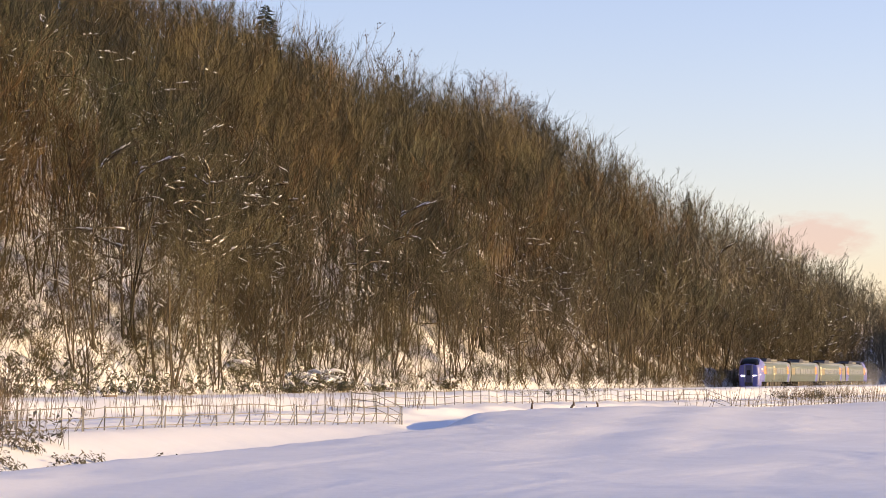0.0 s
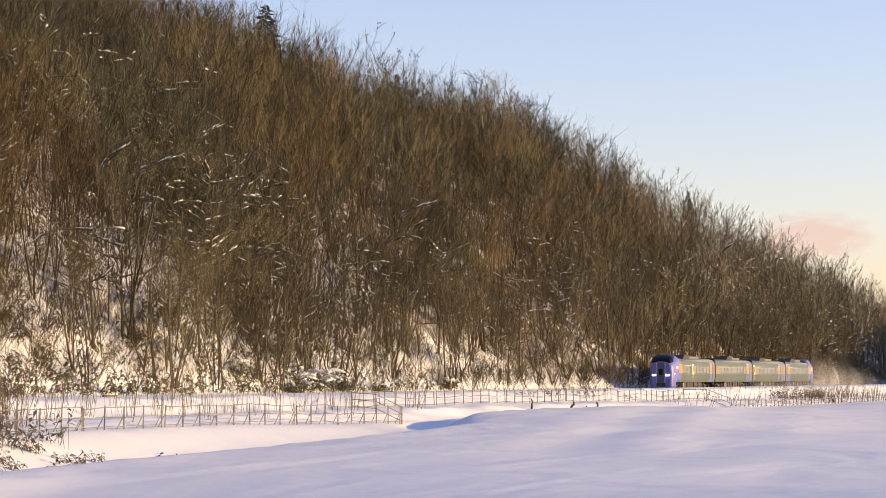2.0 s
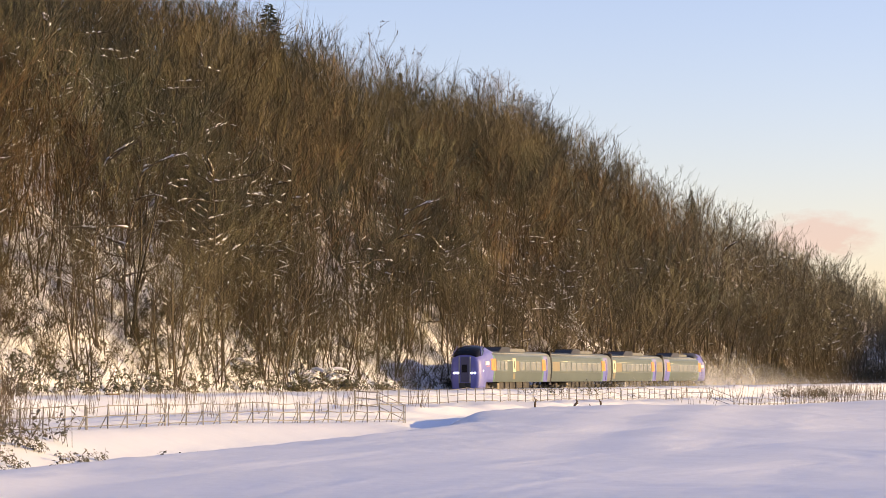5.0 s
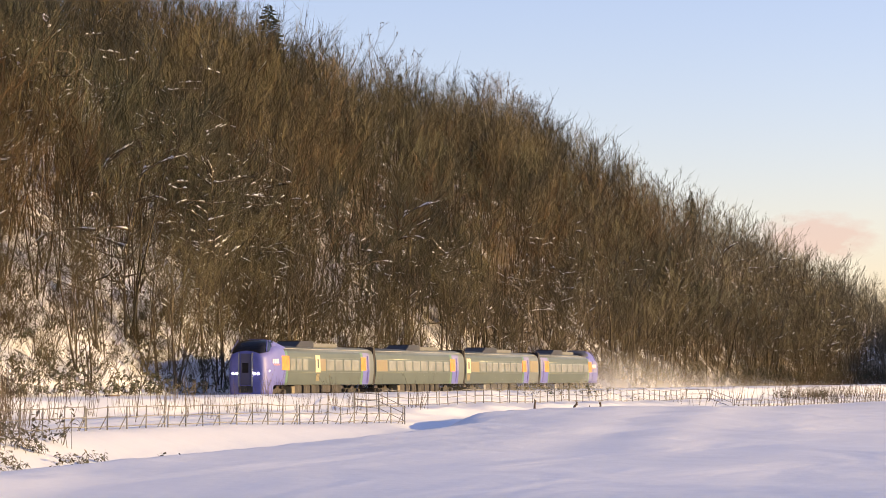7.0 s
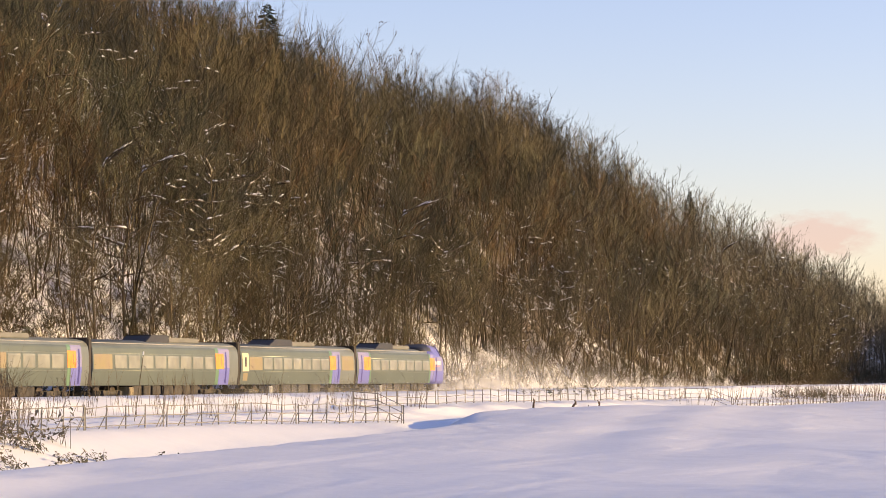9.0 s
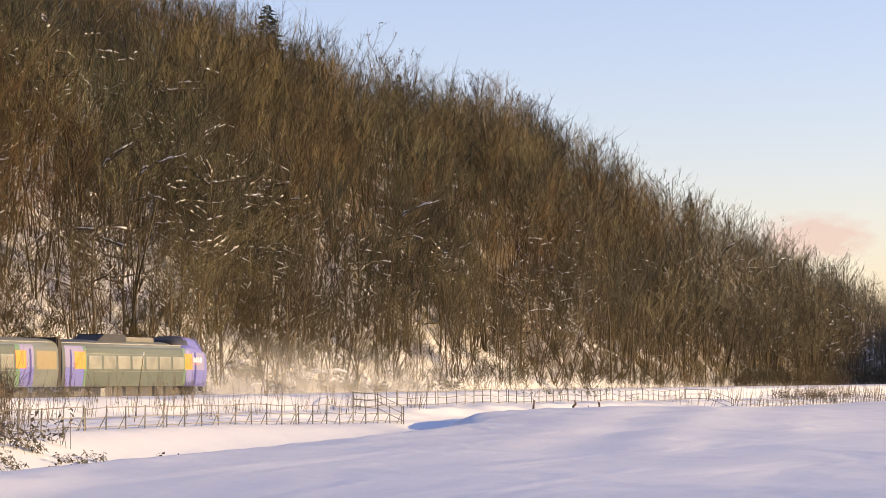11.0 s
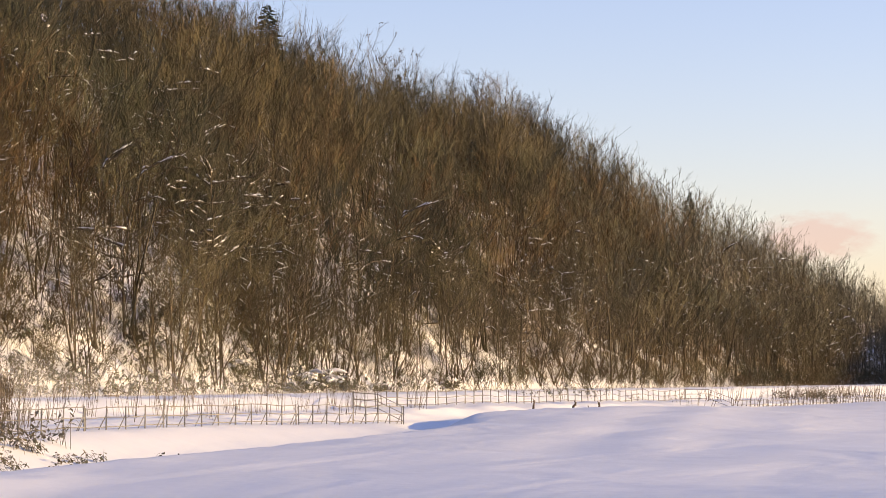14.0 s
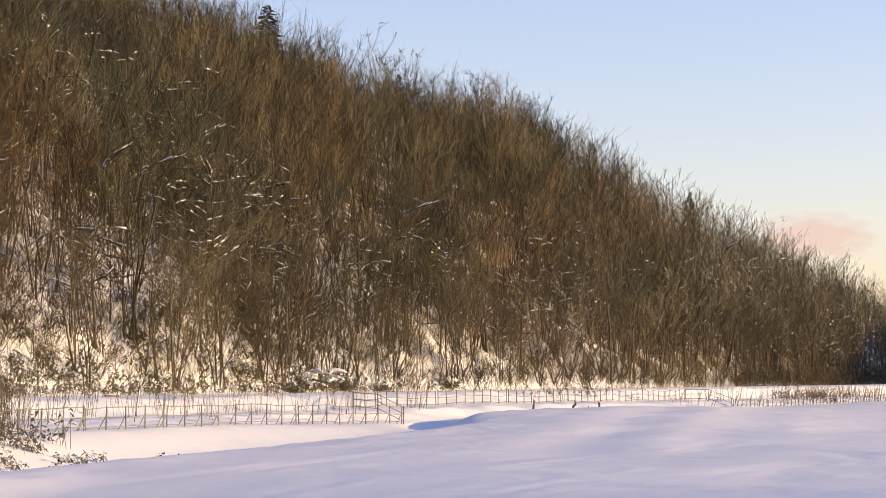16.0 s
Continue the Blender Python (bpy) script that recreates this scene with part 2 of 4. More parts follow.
# a soft evening cloud, far away behind the ridge
def far_cloud():
    m = bpy.data.materials.new("pink_cloud")
    m.use_nodes = True
    n, l = m.node_tree.nodes, m.node_tree.links
    n.remove(n["Principled BSDF"])
    co, no, gr, mu, ad, em, tr, mx = (n.new("ShaderNode" + k) for k in ("TexCoord", "TexNoise", "TexGradient", "Math", "MapRange", "Emission", "BsdfTransparent", "MixShader"))
    gr.gradient_type = "SPHERICAL"
    no.inputs["Scale"].default_value, no.inputs["Detail"].default_value = 3.6, 6
    l.new(co.outputs["Object"], no.inputs["Vector"])
    l.new(co.outputs["Object"], gr.inputs[0])
    mu.operation = "MULTIPLY"
    l.new(no.outputs[0], mu.inputs[0])
    l.new(gr.outputs[1], mu.inputs[1])
    ad.inputs["From Min"].default_value, ad.inputs["From Max"].default_value = 0.09, 0.30
    ad.inputs["To Max"].default_value = 0.62
    l.new(mu.outputs[0], ad.inputs[0])
    em.inputs["Color"].default_value, em.inputs["Strength"].default_value = (1.0, 0.74, 0.72, 1), 0.46
    l.new(ad.outputs[0], mx.inputs[0])
    l.new(tr.outputs[0], mx.inputs[1])
    l.new(em.outputs[0], mx.inputs[2])
    l.new(mx.outputs[0], n["Material Output"].inputs[0])
    bm = bmesh.new()
    bmesh.ops.create_grid(bm, x_segments=4, y_segments=4, size=1)
    me = bpy.data.meshes.new("cloud")
    bm.to_mesh(me)
    bm.free()
    me.materials.append(m)
    ob = new("backdrop_cloud", me)
    dist, px, py = 3000.0, 1440, 425
    a, p = YAW - math.atan((px - 784) / FOCAL), PITCH + math.atan((441 - py) / FOCAL)
    c = Vector(EYE) + dist * Vector((math.cos(a) * math.cos(p), math.sin(a) * math.cos(p), math.sin(p)))
    ob.matrix_world = look(c, EYE) @ Matrix.Diagonal((95, 40, 40, 1))
    ob.visible_shadow = False
    return tagged(ob, "soft pink evening cloud low in the sky", "cloud", kind="structure")


far_cloud()

# ---- trees ----
def cone_set(segs, sides=3):
    """Vertices and faces of tapered limbs; each segment is start, end, start radius, end radius."""
    V, F = [], []
    for a, b, r0, r1 in segs:
        a, b = np.array(a), np.array(b)
        d = b - a
        d = d / (np.linalg.norm(d) + 1e-9)
        u = np.cross(d, (0.3, 0.9, 0.1))
        u /= np.linalg.norm(u) + 1e-9
        w = np.cross(d, u)
        k = len(V)
        ring = [math.cos(6.2832 * i / sides) * u + math.sin(6.2832 * i / sides) * w for i in range(sides)]
        V += [a + r0 * q for q in ring]
        if r1 <= 0:
            V.append(b)
            F += [(k + i, k + (i + 1) % sides, k + sides) for i in range(sides)]
        else:
            V += [b + r1 * q for q in ring]
            for i in range(sides):
                j = (i + 1) % sides
                F += [(k + i, k + j, k + sides + j), (k + i, k + sides + j, k + sides + i)]
    return np.array(V), np.array(F)


def twig_set(segs):
    """Fine twigs as slim folded blades that run out to a point."""
    if not segs:
        return np.zeros((0, 3)), np.zeros((0, 3), dtype=int)
    A, B = np.array([k[0] for k in segs]), np.array([k[1] for k in segs])
    r = np.array([k[2] for k in segs])[:, None]
    D = B - A
    D /= np.linalg.norm(D, axis=1)[:, None] + 1e-9
    U = np.cross(D, np.array([0.3, 0.9, 0.1]))
    U /= np.linalg.norm(U, axis=1)[:, None] + 1e-9
    W = np.cross(D, U)
    V = np.stack([A + U * r, A + W * r, A - U * r, B], 1).reshape(-1, 3)
    k = np.arange(len(segs))[:, None] * 4
    return V, np.concatenate([k + np.array([[0, 1, 3]]), k + np.array([[1, 2, 3]])])


def grow_tree(seed, height, stems, twigs, spread=0.30, fine=0.010, forks=0, limby=14, reach=1.0, low=0.28, splay=0.15, taper=0.6):
    """Limb and twig segments of a bare tree: slim rising stems, upswept limbs, brooms of fine twigs, and bits of lodged snow."""
    rs = np.random.RandomState(seed)
    limbs, sprays, snow = [], [], []
    per = max(1, twigs // stems)
    for s in range(stems):
        h = height * rs.uniform(0.75, 1.0)
        p = np.array([rs.normal(0, 0.22), rs.normal(0, 0.22), -0.3]) if stems > 1 else np.array([0, 0, -0.3])
        lean = rs.normal(0, splay if stems > 1 else 0.05, 2)
        r = 0.0078 * h * rs.uniform(0.7, 1.3)
        pts, rad, n = [p], [r], 6 if height > 6 else 4
        for i in range(n):
            lean = lean * 0.97 + rs.normal(0, 0.055, 2)
            p = p + np.array([lean[0], lean[1], 1.0]) * h / n
            pts.append(p)
            rad.append(r * (1 - 0.85 * (i + 1) / n))
        for i in range(n):
            limbs.append((pts[i], pts[i + 1], rad[i], rad[i + 1]))
        ends = [(pts[n - 2], pts[n - 1], pts[n])]
        for b in range(max(4, int(per / limby))):
            f = rs.uniform(low, 0.93)
            i = min(n - 1, int(f * n))
            q = pts[i] + (pts[i + 1] - pts[i]) * (f * n - i)
            a = rs.uniform(0, 6.283)
            ln = h * spread * rs.uniform(0.6, 1.15) * (1.15 - f * taper)
            up = rs.uniform(0.25, 1.6)
            d = np.array([math.cos(a), math.sin(a), up])
            d /= np.linalg.norm(d)
            mid = q + d * ln * 0.5 + rs.normal(0, 0.04, 3) * ln
            end = mid + (d * np.array([0.85, 0.85, 1]) + np.array([0, 0, 0.42])) * ln * 0.5 + rs.normal(0, 0.07, 3) * ln
            rr = max(rad[i] * 0.55, 0.022)
            limbs += [(q, mid, rr, rr * 0.6), (mid, end, rr * 0.6, 0)]
            ends.append((q, mid, end))
            if rs.rand() < 0.16 and up < 0.9:
                snow.append((q + (mid - q) * rs.uniform(0.05, 0.5), mid, 0.05))
        for k in range(per):
            q, mid, end = ends[rs.randint(len(ends))]
            f = rs.uniform(0.2, 1.0)
            a = q + (mid - q) * f * 2 if f < 0.5 else mid + (end - mid) * (f * 2 - 1)
            axis = (end - mid) / (np.linalg.norm(end - mid) + 1e-6)
            d = axis * 0.75 + rs.normal(0, 0.40, 3) + np.array([0, 0, 0.15])
            ln = rs.uniform(0.45, 1.25) * (0.06 * height + 0.75) * reach
            sprays.append((a, a + d * ln, fine * rs.uniform(0.7, 1.3), 0))
            for _ in range(forks):
                b = a + d * ln * rs.uniform(0.3, 0.85)
                sprays.append((b, b + (d * 0.7 + rs.normal(0, 0.3, 3)) * ln * 0.5, fine * 0.75, 0))
    return limbs, sprays, snow


def lump_set(snow, rs):
    """Small elongated lumps of snow lying along limbs."""
    own = np.random.RandomState(len(snow))
    V, F = [], []
    for a, b, r in snow:
        a, b = np.array(a), np.array(b)
        d = b - a
        u = np.cross(d, (0, 0, 1.0))
        u /= np.linalg.norm(u) + 1e-9
        k = len(V)
        r = r * rs.uniform(0.6, 1.4)
        for f, s in ((0, 0.1), (own.uniform(0.2, 0.45), own.uniform(0.5, 1.15)), (own.uniform(0.55, 0.85), own.uniform(0.35, 1.0)), (1, 0.1)):
            c = a + d * f + np.array([0, 0, 0.02]) + rs.normal(0, 0.02, 3)
            V += [c - u * r * s, c + np.array([0, 0, r * 1.1 * s]), c + u * r * s]
        for i in range(3):
            for j in range(3):
                p, q = k + i * 3 + j, k + i * 3 + (j + 1) % 3
                F += [(p, q, q + 3), (p, q + 3, p + 3)]
    return (np.array(V).reshape(-1, 3), np.array(F, dtype=int).reshape(-1, 3))


def tri_mesh(name, V, F, mat):
    """A triangle mesh from arrays."""
    me = bpy.data.meshes.new(name)
    me.vertices.add(len(V))
    me.vertices.foreach_set("co", np.asarray(V, dtype=np.float32).ravel())
    me.loops.add(len(F) * 3)
    me.loops.foreach_set("vertex_index", np.asarray(F, dtype=np.int32).ravel())
    me.polygons.add(len(F))
    me.polygons.foreach_set("loop_start", np.arange(0, len(F) * 3, 3, dtype=np.int32))
    me.update(calc_edges=True)
    me.materials.append(mat)
    return me


def scatter(items):
    """Joins turned and scaled copies: items are (V, F, x, y, z, scale, turn)."""
    Vs, Fs, k = [], [], 0
    for V, F, x, y, z, s, a in items:
        if len(V) == 0:
            continue
        c, n = math.cos(a), math.sin(a)
        W = np.empty_like(V)
        W[:, 0] = (V[:, 0] * c - V[:, 1] * n) * s + x
        W[:, 1] = (V[:, 0] * n + V[:, 1] * c) * s + y
        W[:, 2] = V[:, 2] * s + z
        Vs.append(W)
        Fs.append(F + k)
        k += len(V)
    return np.concatenate(Vs), np.concatenate(Fs)


def limit_left(y):
    """Nearest place along the track that the view takes in, at that distance across."""
    return -36 + np.maximum(0, y - 7) * 1.62


rs = np.random.RandomState(11)
# the joined wood on the slope
KINDS = []
for k in range(10):
    limbs, sprays, snow = grow_tree(100 + k, rs.uniform(9.5, 13), rs.choice([1, 2, 2, 3]), 205, 0.42, 0.020, 0, 19, 1.05, 0.24, 0.17, 0.4)
    KINDS.append((cone_set(limbs), twig_set(sprays), lump_set(snow, rs)))
CREST = []
for k in range(6):
    limbs, sprays, snow = grow_tree(170 + k, rs.uniform(9.5, 12.5), rs.choice([2, 3]), 150, 0.42, 0.014, 1, 12, 0.5, 0.35, 0.24, 0.2)
    CREST.append((cone_set(limbs), twig_set(sprays), lump_set([], rs)))
FAR = []
for k in range(6):
    limbs, sprays, snow = grow_tree(200 + k, rs.uniform(10, 12.6), 1, 76, 0.40, 0.026, 1, 9, 0.8, 0.28, 0.15, 0.3)
    FAR.append((cone_set(limbs), twig_set(sprays), lump_set(snow, rs)))
FAR_CREST = []
for k in range(5):
    limbs, sprays, snow = grow_tree(220 + k, rs.uniform(8.8, 10.6), 3, 125, 0.44, 0.016, 1, 11, 0.42, 0.35, 0.28, 0.2)
    FAR_CREST.append((cone_set(limbs), twig_set(sprays), lump_set([], rs)))
wood_limbs, wood_twigs, wood_russet, wood_snow, far_limbs, far_twigs = [], [], [], [], [], []
n_near, n_far = 1700, 1050
spots = []
while len(spots) < n_near:
    y = 9.5 + 58 * rs.rand() ** 1.1
    x = limit_left(y) + 215 * rs.rand() ** 1.4
    if (x < 15 and y < 15 and rs.rand() < 0.75) or (86 < x < 128 and y < 19 and rs.rand() < 0.75):
        continue
    spots.append((x, y, CREST if y > 54 else KINDS))
while len(spots) < n_near + n_far:
    y = 6.5 + 76 * rs.rand() ** 1.2
    x = limit_left(y) + 150 + 560 * rs.rand() ** 1.15
    spots.append((x, y, FAR_CREST if y > 52 else FAR))
for k in range(110):
    spots.append((290 + 300 * rs.rand(), 57 + 7 * rs.rand(), FAR_CREST))
for k in range(150):
    spots.append((180 + 150 * rs.rand(), 13 + 32 * rs.rand(), FAR))
for k in range(330):
    y = 6.4 + 17 * rs.rand() ** 1.3
    spots.append((128 + 222 * rs.rand(), y, FAR))
heights = land([p[0] for p in spots], [p[1] for p in spots])
for (x, y, kinds), z in zip(spots, heights):
    limb, twig, snow = kinds[rs.randint(len(kinds))]
    s, a = rs.uniform(0.7, 1.12) * (0.86 if kinds is CREST and 150 < x < 222 else 1), rs.uniform(0, 6.283)
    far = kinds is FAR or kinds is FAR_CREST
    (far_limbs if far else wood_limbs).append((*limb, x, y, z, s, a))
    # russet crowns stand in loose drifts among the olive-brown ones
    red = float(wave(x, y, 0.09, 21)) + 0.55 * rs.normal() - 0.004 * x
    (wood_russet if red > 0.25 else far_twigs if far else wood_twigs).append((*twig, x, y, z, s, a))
    if rs.rand() < (0.5 if x - limit_left(y) < 70 else 0.35):
        wood_snow.append((*snow, x, y, z, s, a))
# low bare scrub along the foot of the wood
SCRUB = []
for k in range(6):
    limbs, sprays, snow = grow_tree(250 + k, rs.uniform(2.6, 4.0), 4, 64, 0.46, 0.015, splay=0.28)
    SCRUB.append((cone_set(limbs), twig_set(sprays), lump_set(snow, rs)))
for k in range(560):
    y = 5.3 + 9 * rs.rand() ** 1.7
    x = limit_left(y) + 400 * rs.rand() ** 1.5
    if x < 45 and rs.rand() < (0.6 if x < 5 else 0.2):
        continue
    if x > 60:
        y = 4.4 + (y - 5.3) * 0.8
    limb, twig, snow = SCRUB[rs.randint(6)]
    q = (x, y, float(land(x, y)), rs.uniform(0.6, 1.15), rs.uniform(0, 6.283))
    wood_limbs.append((*limb, *q))
    wood_twigs.append((*twig, *q))
    if rs.rand() < 0.4:
        wood_snow.append((*snow, *q))
# fine brushwood over the open bank at the near end
BRUSH = []
for k in range(6):
    limbs, sprays, snow = grow_tree(270 + k, rs.uniform(3.4, 5.6), 4, 170, 0.55, 0.0105, 0, 16, 1.15, 0.12, 0.42)
    BRUSH.append((cone_set([(a, b, r0 * 0.8, r1 * 0.8) for a, b, r0, r1 in limbs]), twig_set(sprays), lump_set(snow, rs)))
for k in range(740):
    if k < 290:
        y = 8.5 + 20 * rs.rand() ** 1.2
        x, size = limit_left(y) - 3 + 62 * rs.rand() ** 1.2, rs.uniform(0.6, 1.2)
    elif k < 385:
        x, y, size = -20 + 70 * rs.rand(), 6.6 + 4 * rs.rand(), rs.uniform(0.4, 0.7)
    elif k < 540:
        x, y, size = 125 + 210 * rs.rand(), 3.9 + 1.8 * rs.rand(), rs.uniform(0.28, 0.5)
    else:
        x, y, size = 45 + 290 * rs.rand() ** 1.15, 4.8 + 4.5 * rs.rand(), rs.uniform(0.35, 0.75)
    limb, twig, snow = BRUSH[rs.randint(6)]
    q = (x, y, float(land(x, y)), size, rs.uniform(0, 6.283))
    wood_limbs.append((*limb, *q))
    (wood_russet if rs.rand() < (0.5 if k < 385 else 0.7) else wood_twigs).append((*twig, *q))
    wood_snow.append((*snow, *q))
wood = empty("hillside_wood", 150, 30, 0)
# the far limbs take the paler grey bark to suggest haze as well
for name, items, mat in (("branches", wood_limbs, BARK), ("twigs", wood_twigs, TWIG), ("russet_twigs", wood_russet, RUSSET), ("far_branches", far_limbs, BARK_GREY), ("far_twigs", far_twigs, HAZED_TWIG), ("lodged_snow", wood_snow, SNOW)):
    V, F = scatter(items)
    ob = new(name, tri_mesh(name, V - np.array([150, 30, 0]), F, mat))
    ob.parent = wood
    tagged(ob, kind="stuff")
tagged(wood, "dense bare brown deciduous wood covering the snowy hillside", "wood", kind="stuff")


# trees that stand apart along the foot of the slope
def tree_kind(seed, height, stems, twigs, spread=0.32, snowy=True, bark=None, spray=None, fine=0.012, forks=0, limby=14, reach=1.0, dome=0, low=0.28, splay=0.15):
    """Makes one bare tree at the origin: stems, twigs and, on some, lodged snow."""
    limbs, sprays, snow = grow_tree(seed, height, stems, twigs, spread, fine, forks, limby, reach, low, splay)
    if dome:
        sprays = [k for k in sprays if ((k[1][0] ** 2 + k[1][1] ** 2) / dome ** 2 + (k[1][2] - height * 0.55) ** 2 / (height * 0.45) ** 2) < 1]
        limbs = [k for k in limbs if k[3] > 0 or ((k[1][0] ** 2 + k[1][1] ** 2) / dome ** 2 + (k[1][2] - height * 0.5) ** 2 / (height * 0.45) ** 2) < 1]
    tree = empty("bare_tree")
    for name, (V, F), mat in (("trunk", cone_set(limbs), bark or BARK_GREY), ("crown", twig_set(sprays), spray or TWIG),
                              ("lodged_snow", lump_set(snow if snowy else [], rs), SNOW)):
        if len(V):
            ob = new(name, tri_mesh(name, V, F, mat))
            ob.parent = tree
            tagged(ob, kind="" if name == "trunk" else "stuff")
    return tree


FRONT = [(301, 9.5, 1, 260), (302, 8.5, 3, 300), (303, 10.5, 2, 300), (304, 7.5, 4, 300), (305, 11, 1, 280), (306, 9, 2, 260), (307, 6.0, 5, 260),
         (308, 10, 3, 320), (309, 5.0, 4, 200), (310, 8.0, 6, 320)]
models = []
for seed, h, stems, tw in FRONT:
    words = "single-stemmed" if stems == 1 else "many-stemmed" if stems > 3 else "forked"
    models.append(tagged(tree_kind(seed, h, stems, tw, 0.36, limby=8), f"bare {words} brown tree at the snowy foot of the slope", "tree", "trees along the railway"))
row = []
for k in range(250):
    y = 6.4 + 7.5 * rs.rand() ** 1.2
    x = limit_left(y) - 2 + 330 * rs.rand() ** 1.3
    if (x > 20 or rs.rand() < 0.35) and (not 84 < x < 126 or rs.rand() < 0.4):
        row.append((x, y))
apart = len(row)
# clumps that stand out against the snow near the left end
row += [(-12.5, 6.6), (20, 6.3), (27, 6.5), (33, 6.4), (60, 6.3), (75, 6.4)]
row_z = land([p[0] for p in row], [p[1] for p in row])
used = set()
for k, ((x, y), z) in enumerate(zip(row, row_z)):
    i = rs.randint(len(models)) if k < apart else (3, 9, 7, 2)[k % 4]
    m = pose(x, y, z - 0.1, 0, 0, rs.uniform(0, 360)) @ Matrix.Scale(rs.uniform(0.8, 1.15), 4)
    if i not in used:
        used.add(i)
        models[i].matrix_basis = m
    else:
        c = copy_thing(models[i], m)
        c.scale = m.to_scale()


# the fans of slim stems that stand in front of the wood
for k, (x, y, h, stems, splay) in enumerate([(0.7, 6.5, 10.5, 7, 0.20), (8.0, 6.6, 8.5, 4, 0.26), (-5.5, 9.0, 9, 3, 0.16), (17.5, 6.8, 9.5, 5, 0.2), (24.5, 8.0, 11, 5, 0.16), (88, 6.4, 11, 4, 0.26),
                                             (93.5, 6.6, 13, 5, 0.28), (100, 6.9, 13, 5, 0.30), (107, 7.2, 12, 5, 0.30), (114, 7.0, 12.5, 5, 0.30), (122, 7.2, 12, 4, 0.28)]):
    t = tree_kind(330 + k, h, stems, 90 * stems, 0.36, True, None, None, 0.0095, 1, 9, 1.0, 0, 0.2, splay)
    t.matrix_basis = pose(x, y, float(land(x, y)) - 0.1, 0, 0, 61 * k)
    tagged(t, "slim bare stems fanning out of one root at the wood's edge", "tree", "fanned trees at the wood's edge")
GOLD = material("golden_willow_twigs", (0.19, 0.125, 0.045), 0.9, 0, 0.4, 2.0, 0, (0.15, 0.105, 0.045), 0.2, spec=0.1)
for k, (x, y, h) in enumerate([(212, 8.5, 9.5), (217, 9.5, 8.5)]):
    t = tree_kind(350 + k, h, 5, 700, 0.42, False, None, GOLD, 0.014, 1, 16, 0.7, 3.6)
    t.matrix_basis = pose(x, y, float(land(x, y)) - 0.1, 0, 0, 61 * k)
    tagged(t, "round golden-brown willow at the foot of the far wood", "tree", "willows by the railway")


def snowy_tree(seed, height):
    """A tree with long crooked boughs that carry thick lines of snow."""
    r = np.random.RandomState(seed)
    limbs, sprays, snow = grow_tree(seed, height, 1, 120, 0.34, 0.014)
    snow, stem = [], limbs[:6]
    for _ in range(15):
        f = r.uniform(1.6, 5.6)
        a = r.uniform(0, 6.283)
        p = stem[int(f)][0] + (stem[int(f)][1] - stem[int(f)][0]) * (f - int(f))
        d = np.array([math.cos(a), math.sin(a), r.uniform(-0.05, 0.5)])
        rad, n = r.uniform(0.045, 0.07), 5
        ln = r.uniform(0.45, 0.95)
        for i in range(n):
            d = d + r.normal(0, 0.22, 3)
            q = p + d / np.linalg.norm(d) * ln
            limbs.append((p, q, rad * (1 - i / n * 0.8), rad * (1 - (i + 1) / n * 0.8) if i < n - 1 else 0))
            if r.rand() < 0.42 and abs(d[2]) < 0.8 * math.hypot(d[0], d[1]):
                up = np.array([0, 0, rad * 0.7])
                snow.append((p + up, p + (q - p) * r.uniform(0.6, 1.05) + up, r.uniform(0.045, 0.10)))
            for _ in range(3):
                sprays.append((p, p + (d + r.normal(0, 0.6, 3)) * 0.7, 0.014, 0))
            p = q
    tree = empty("snowy_tree")
    for name, (V, F), mat in (("trunk", cone_set(limbs, 4), BARK_GREY), ("crown", twig_set(sprays), TWIG), ("lodged_snow", lump_set(snow, r), SNOW)):
        ob = new(name, tri_mesh(name, V, F, mat))
        ob.parent = tree
        tagged(ob, kind="" if name == "trunk" else "stuff")
    return tagged(tree, "bare crooked tree with snow lying along its boughs", "tree", "snow-laden trees on the slope")


laden = [snowy_tree(460 + k, h) for k, h in enumerate((12.5, 11.5, 13, 11))]
spots = [(limit_left(y) + 3 + 62 * rs.rand() ** 1.2, y) for y in 8 + 22 * rs.rand(34)] + [(limit_left(y) + 2 + 30 * rs.rand(), y) for y in 18 + 16 * rs.rand(12)] + [(40 + 110 * rs.rand(), 7 + 9 * rs.rand()) for _ in range(15)] + [(140 + 170 * rs.rand(), 6.5 + 12 * rs.rand()) for _ in range(22)]
for k, ((x, y), z) in enumerate(zip(spots, land([p[0] for p in spots], [p[1] for p in spots]))):
    m = pose(x, y, z - 0.1, 0, 0, 77 * k) @ Matrix.Scale(rs.uniform(0.85, 1.2), 4)
    if k < 4:
        laden[k].matrix_basis = m
    else:
        copy_thing(laden[k % 4], m).scale = m.to_scale()

# trees that mark the skyline
def on_crest(x, y):
    return x, y, float(land(x, y)) - 0.2


def mark(tree, x, y, turn=0, label=""):
    tree.matrix_basis = pose(*on_crest(x, y), 0, 0, turn)
    return tagged(tree, label, "tree", "trees on the skyline")


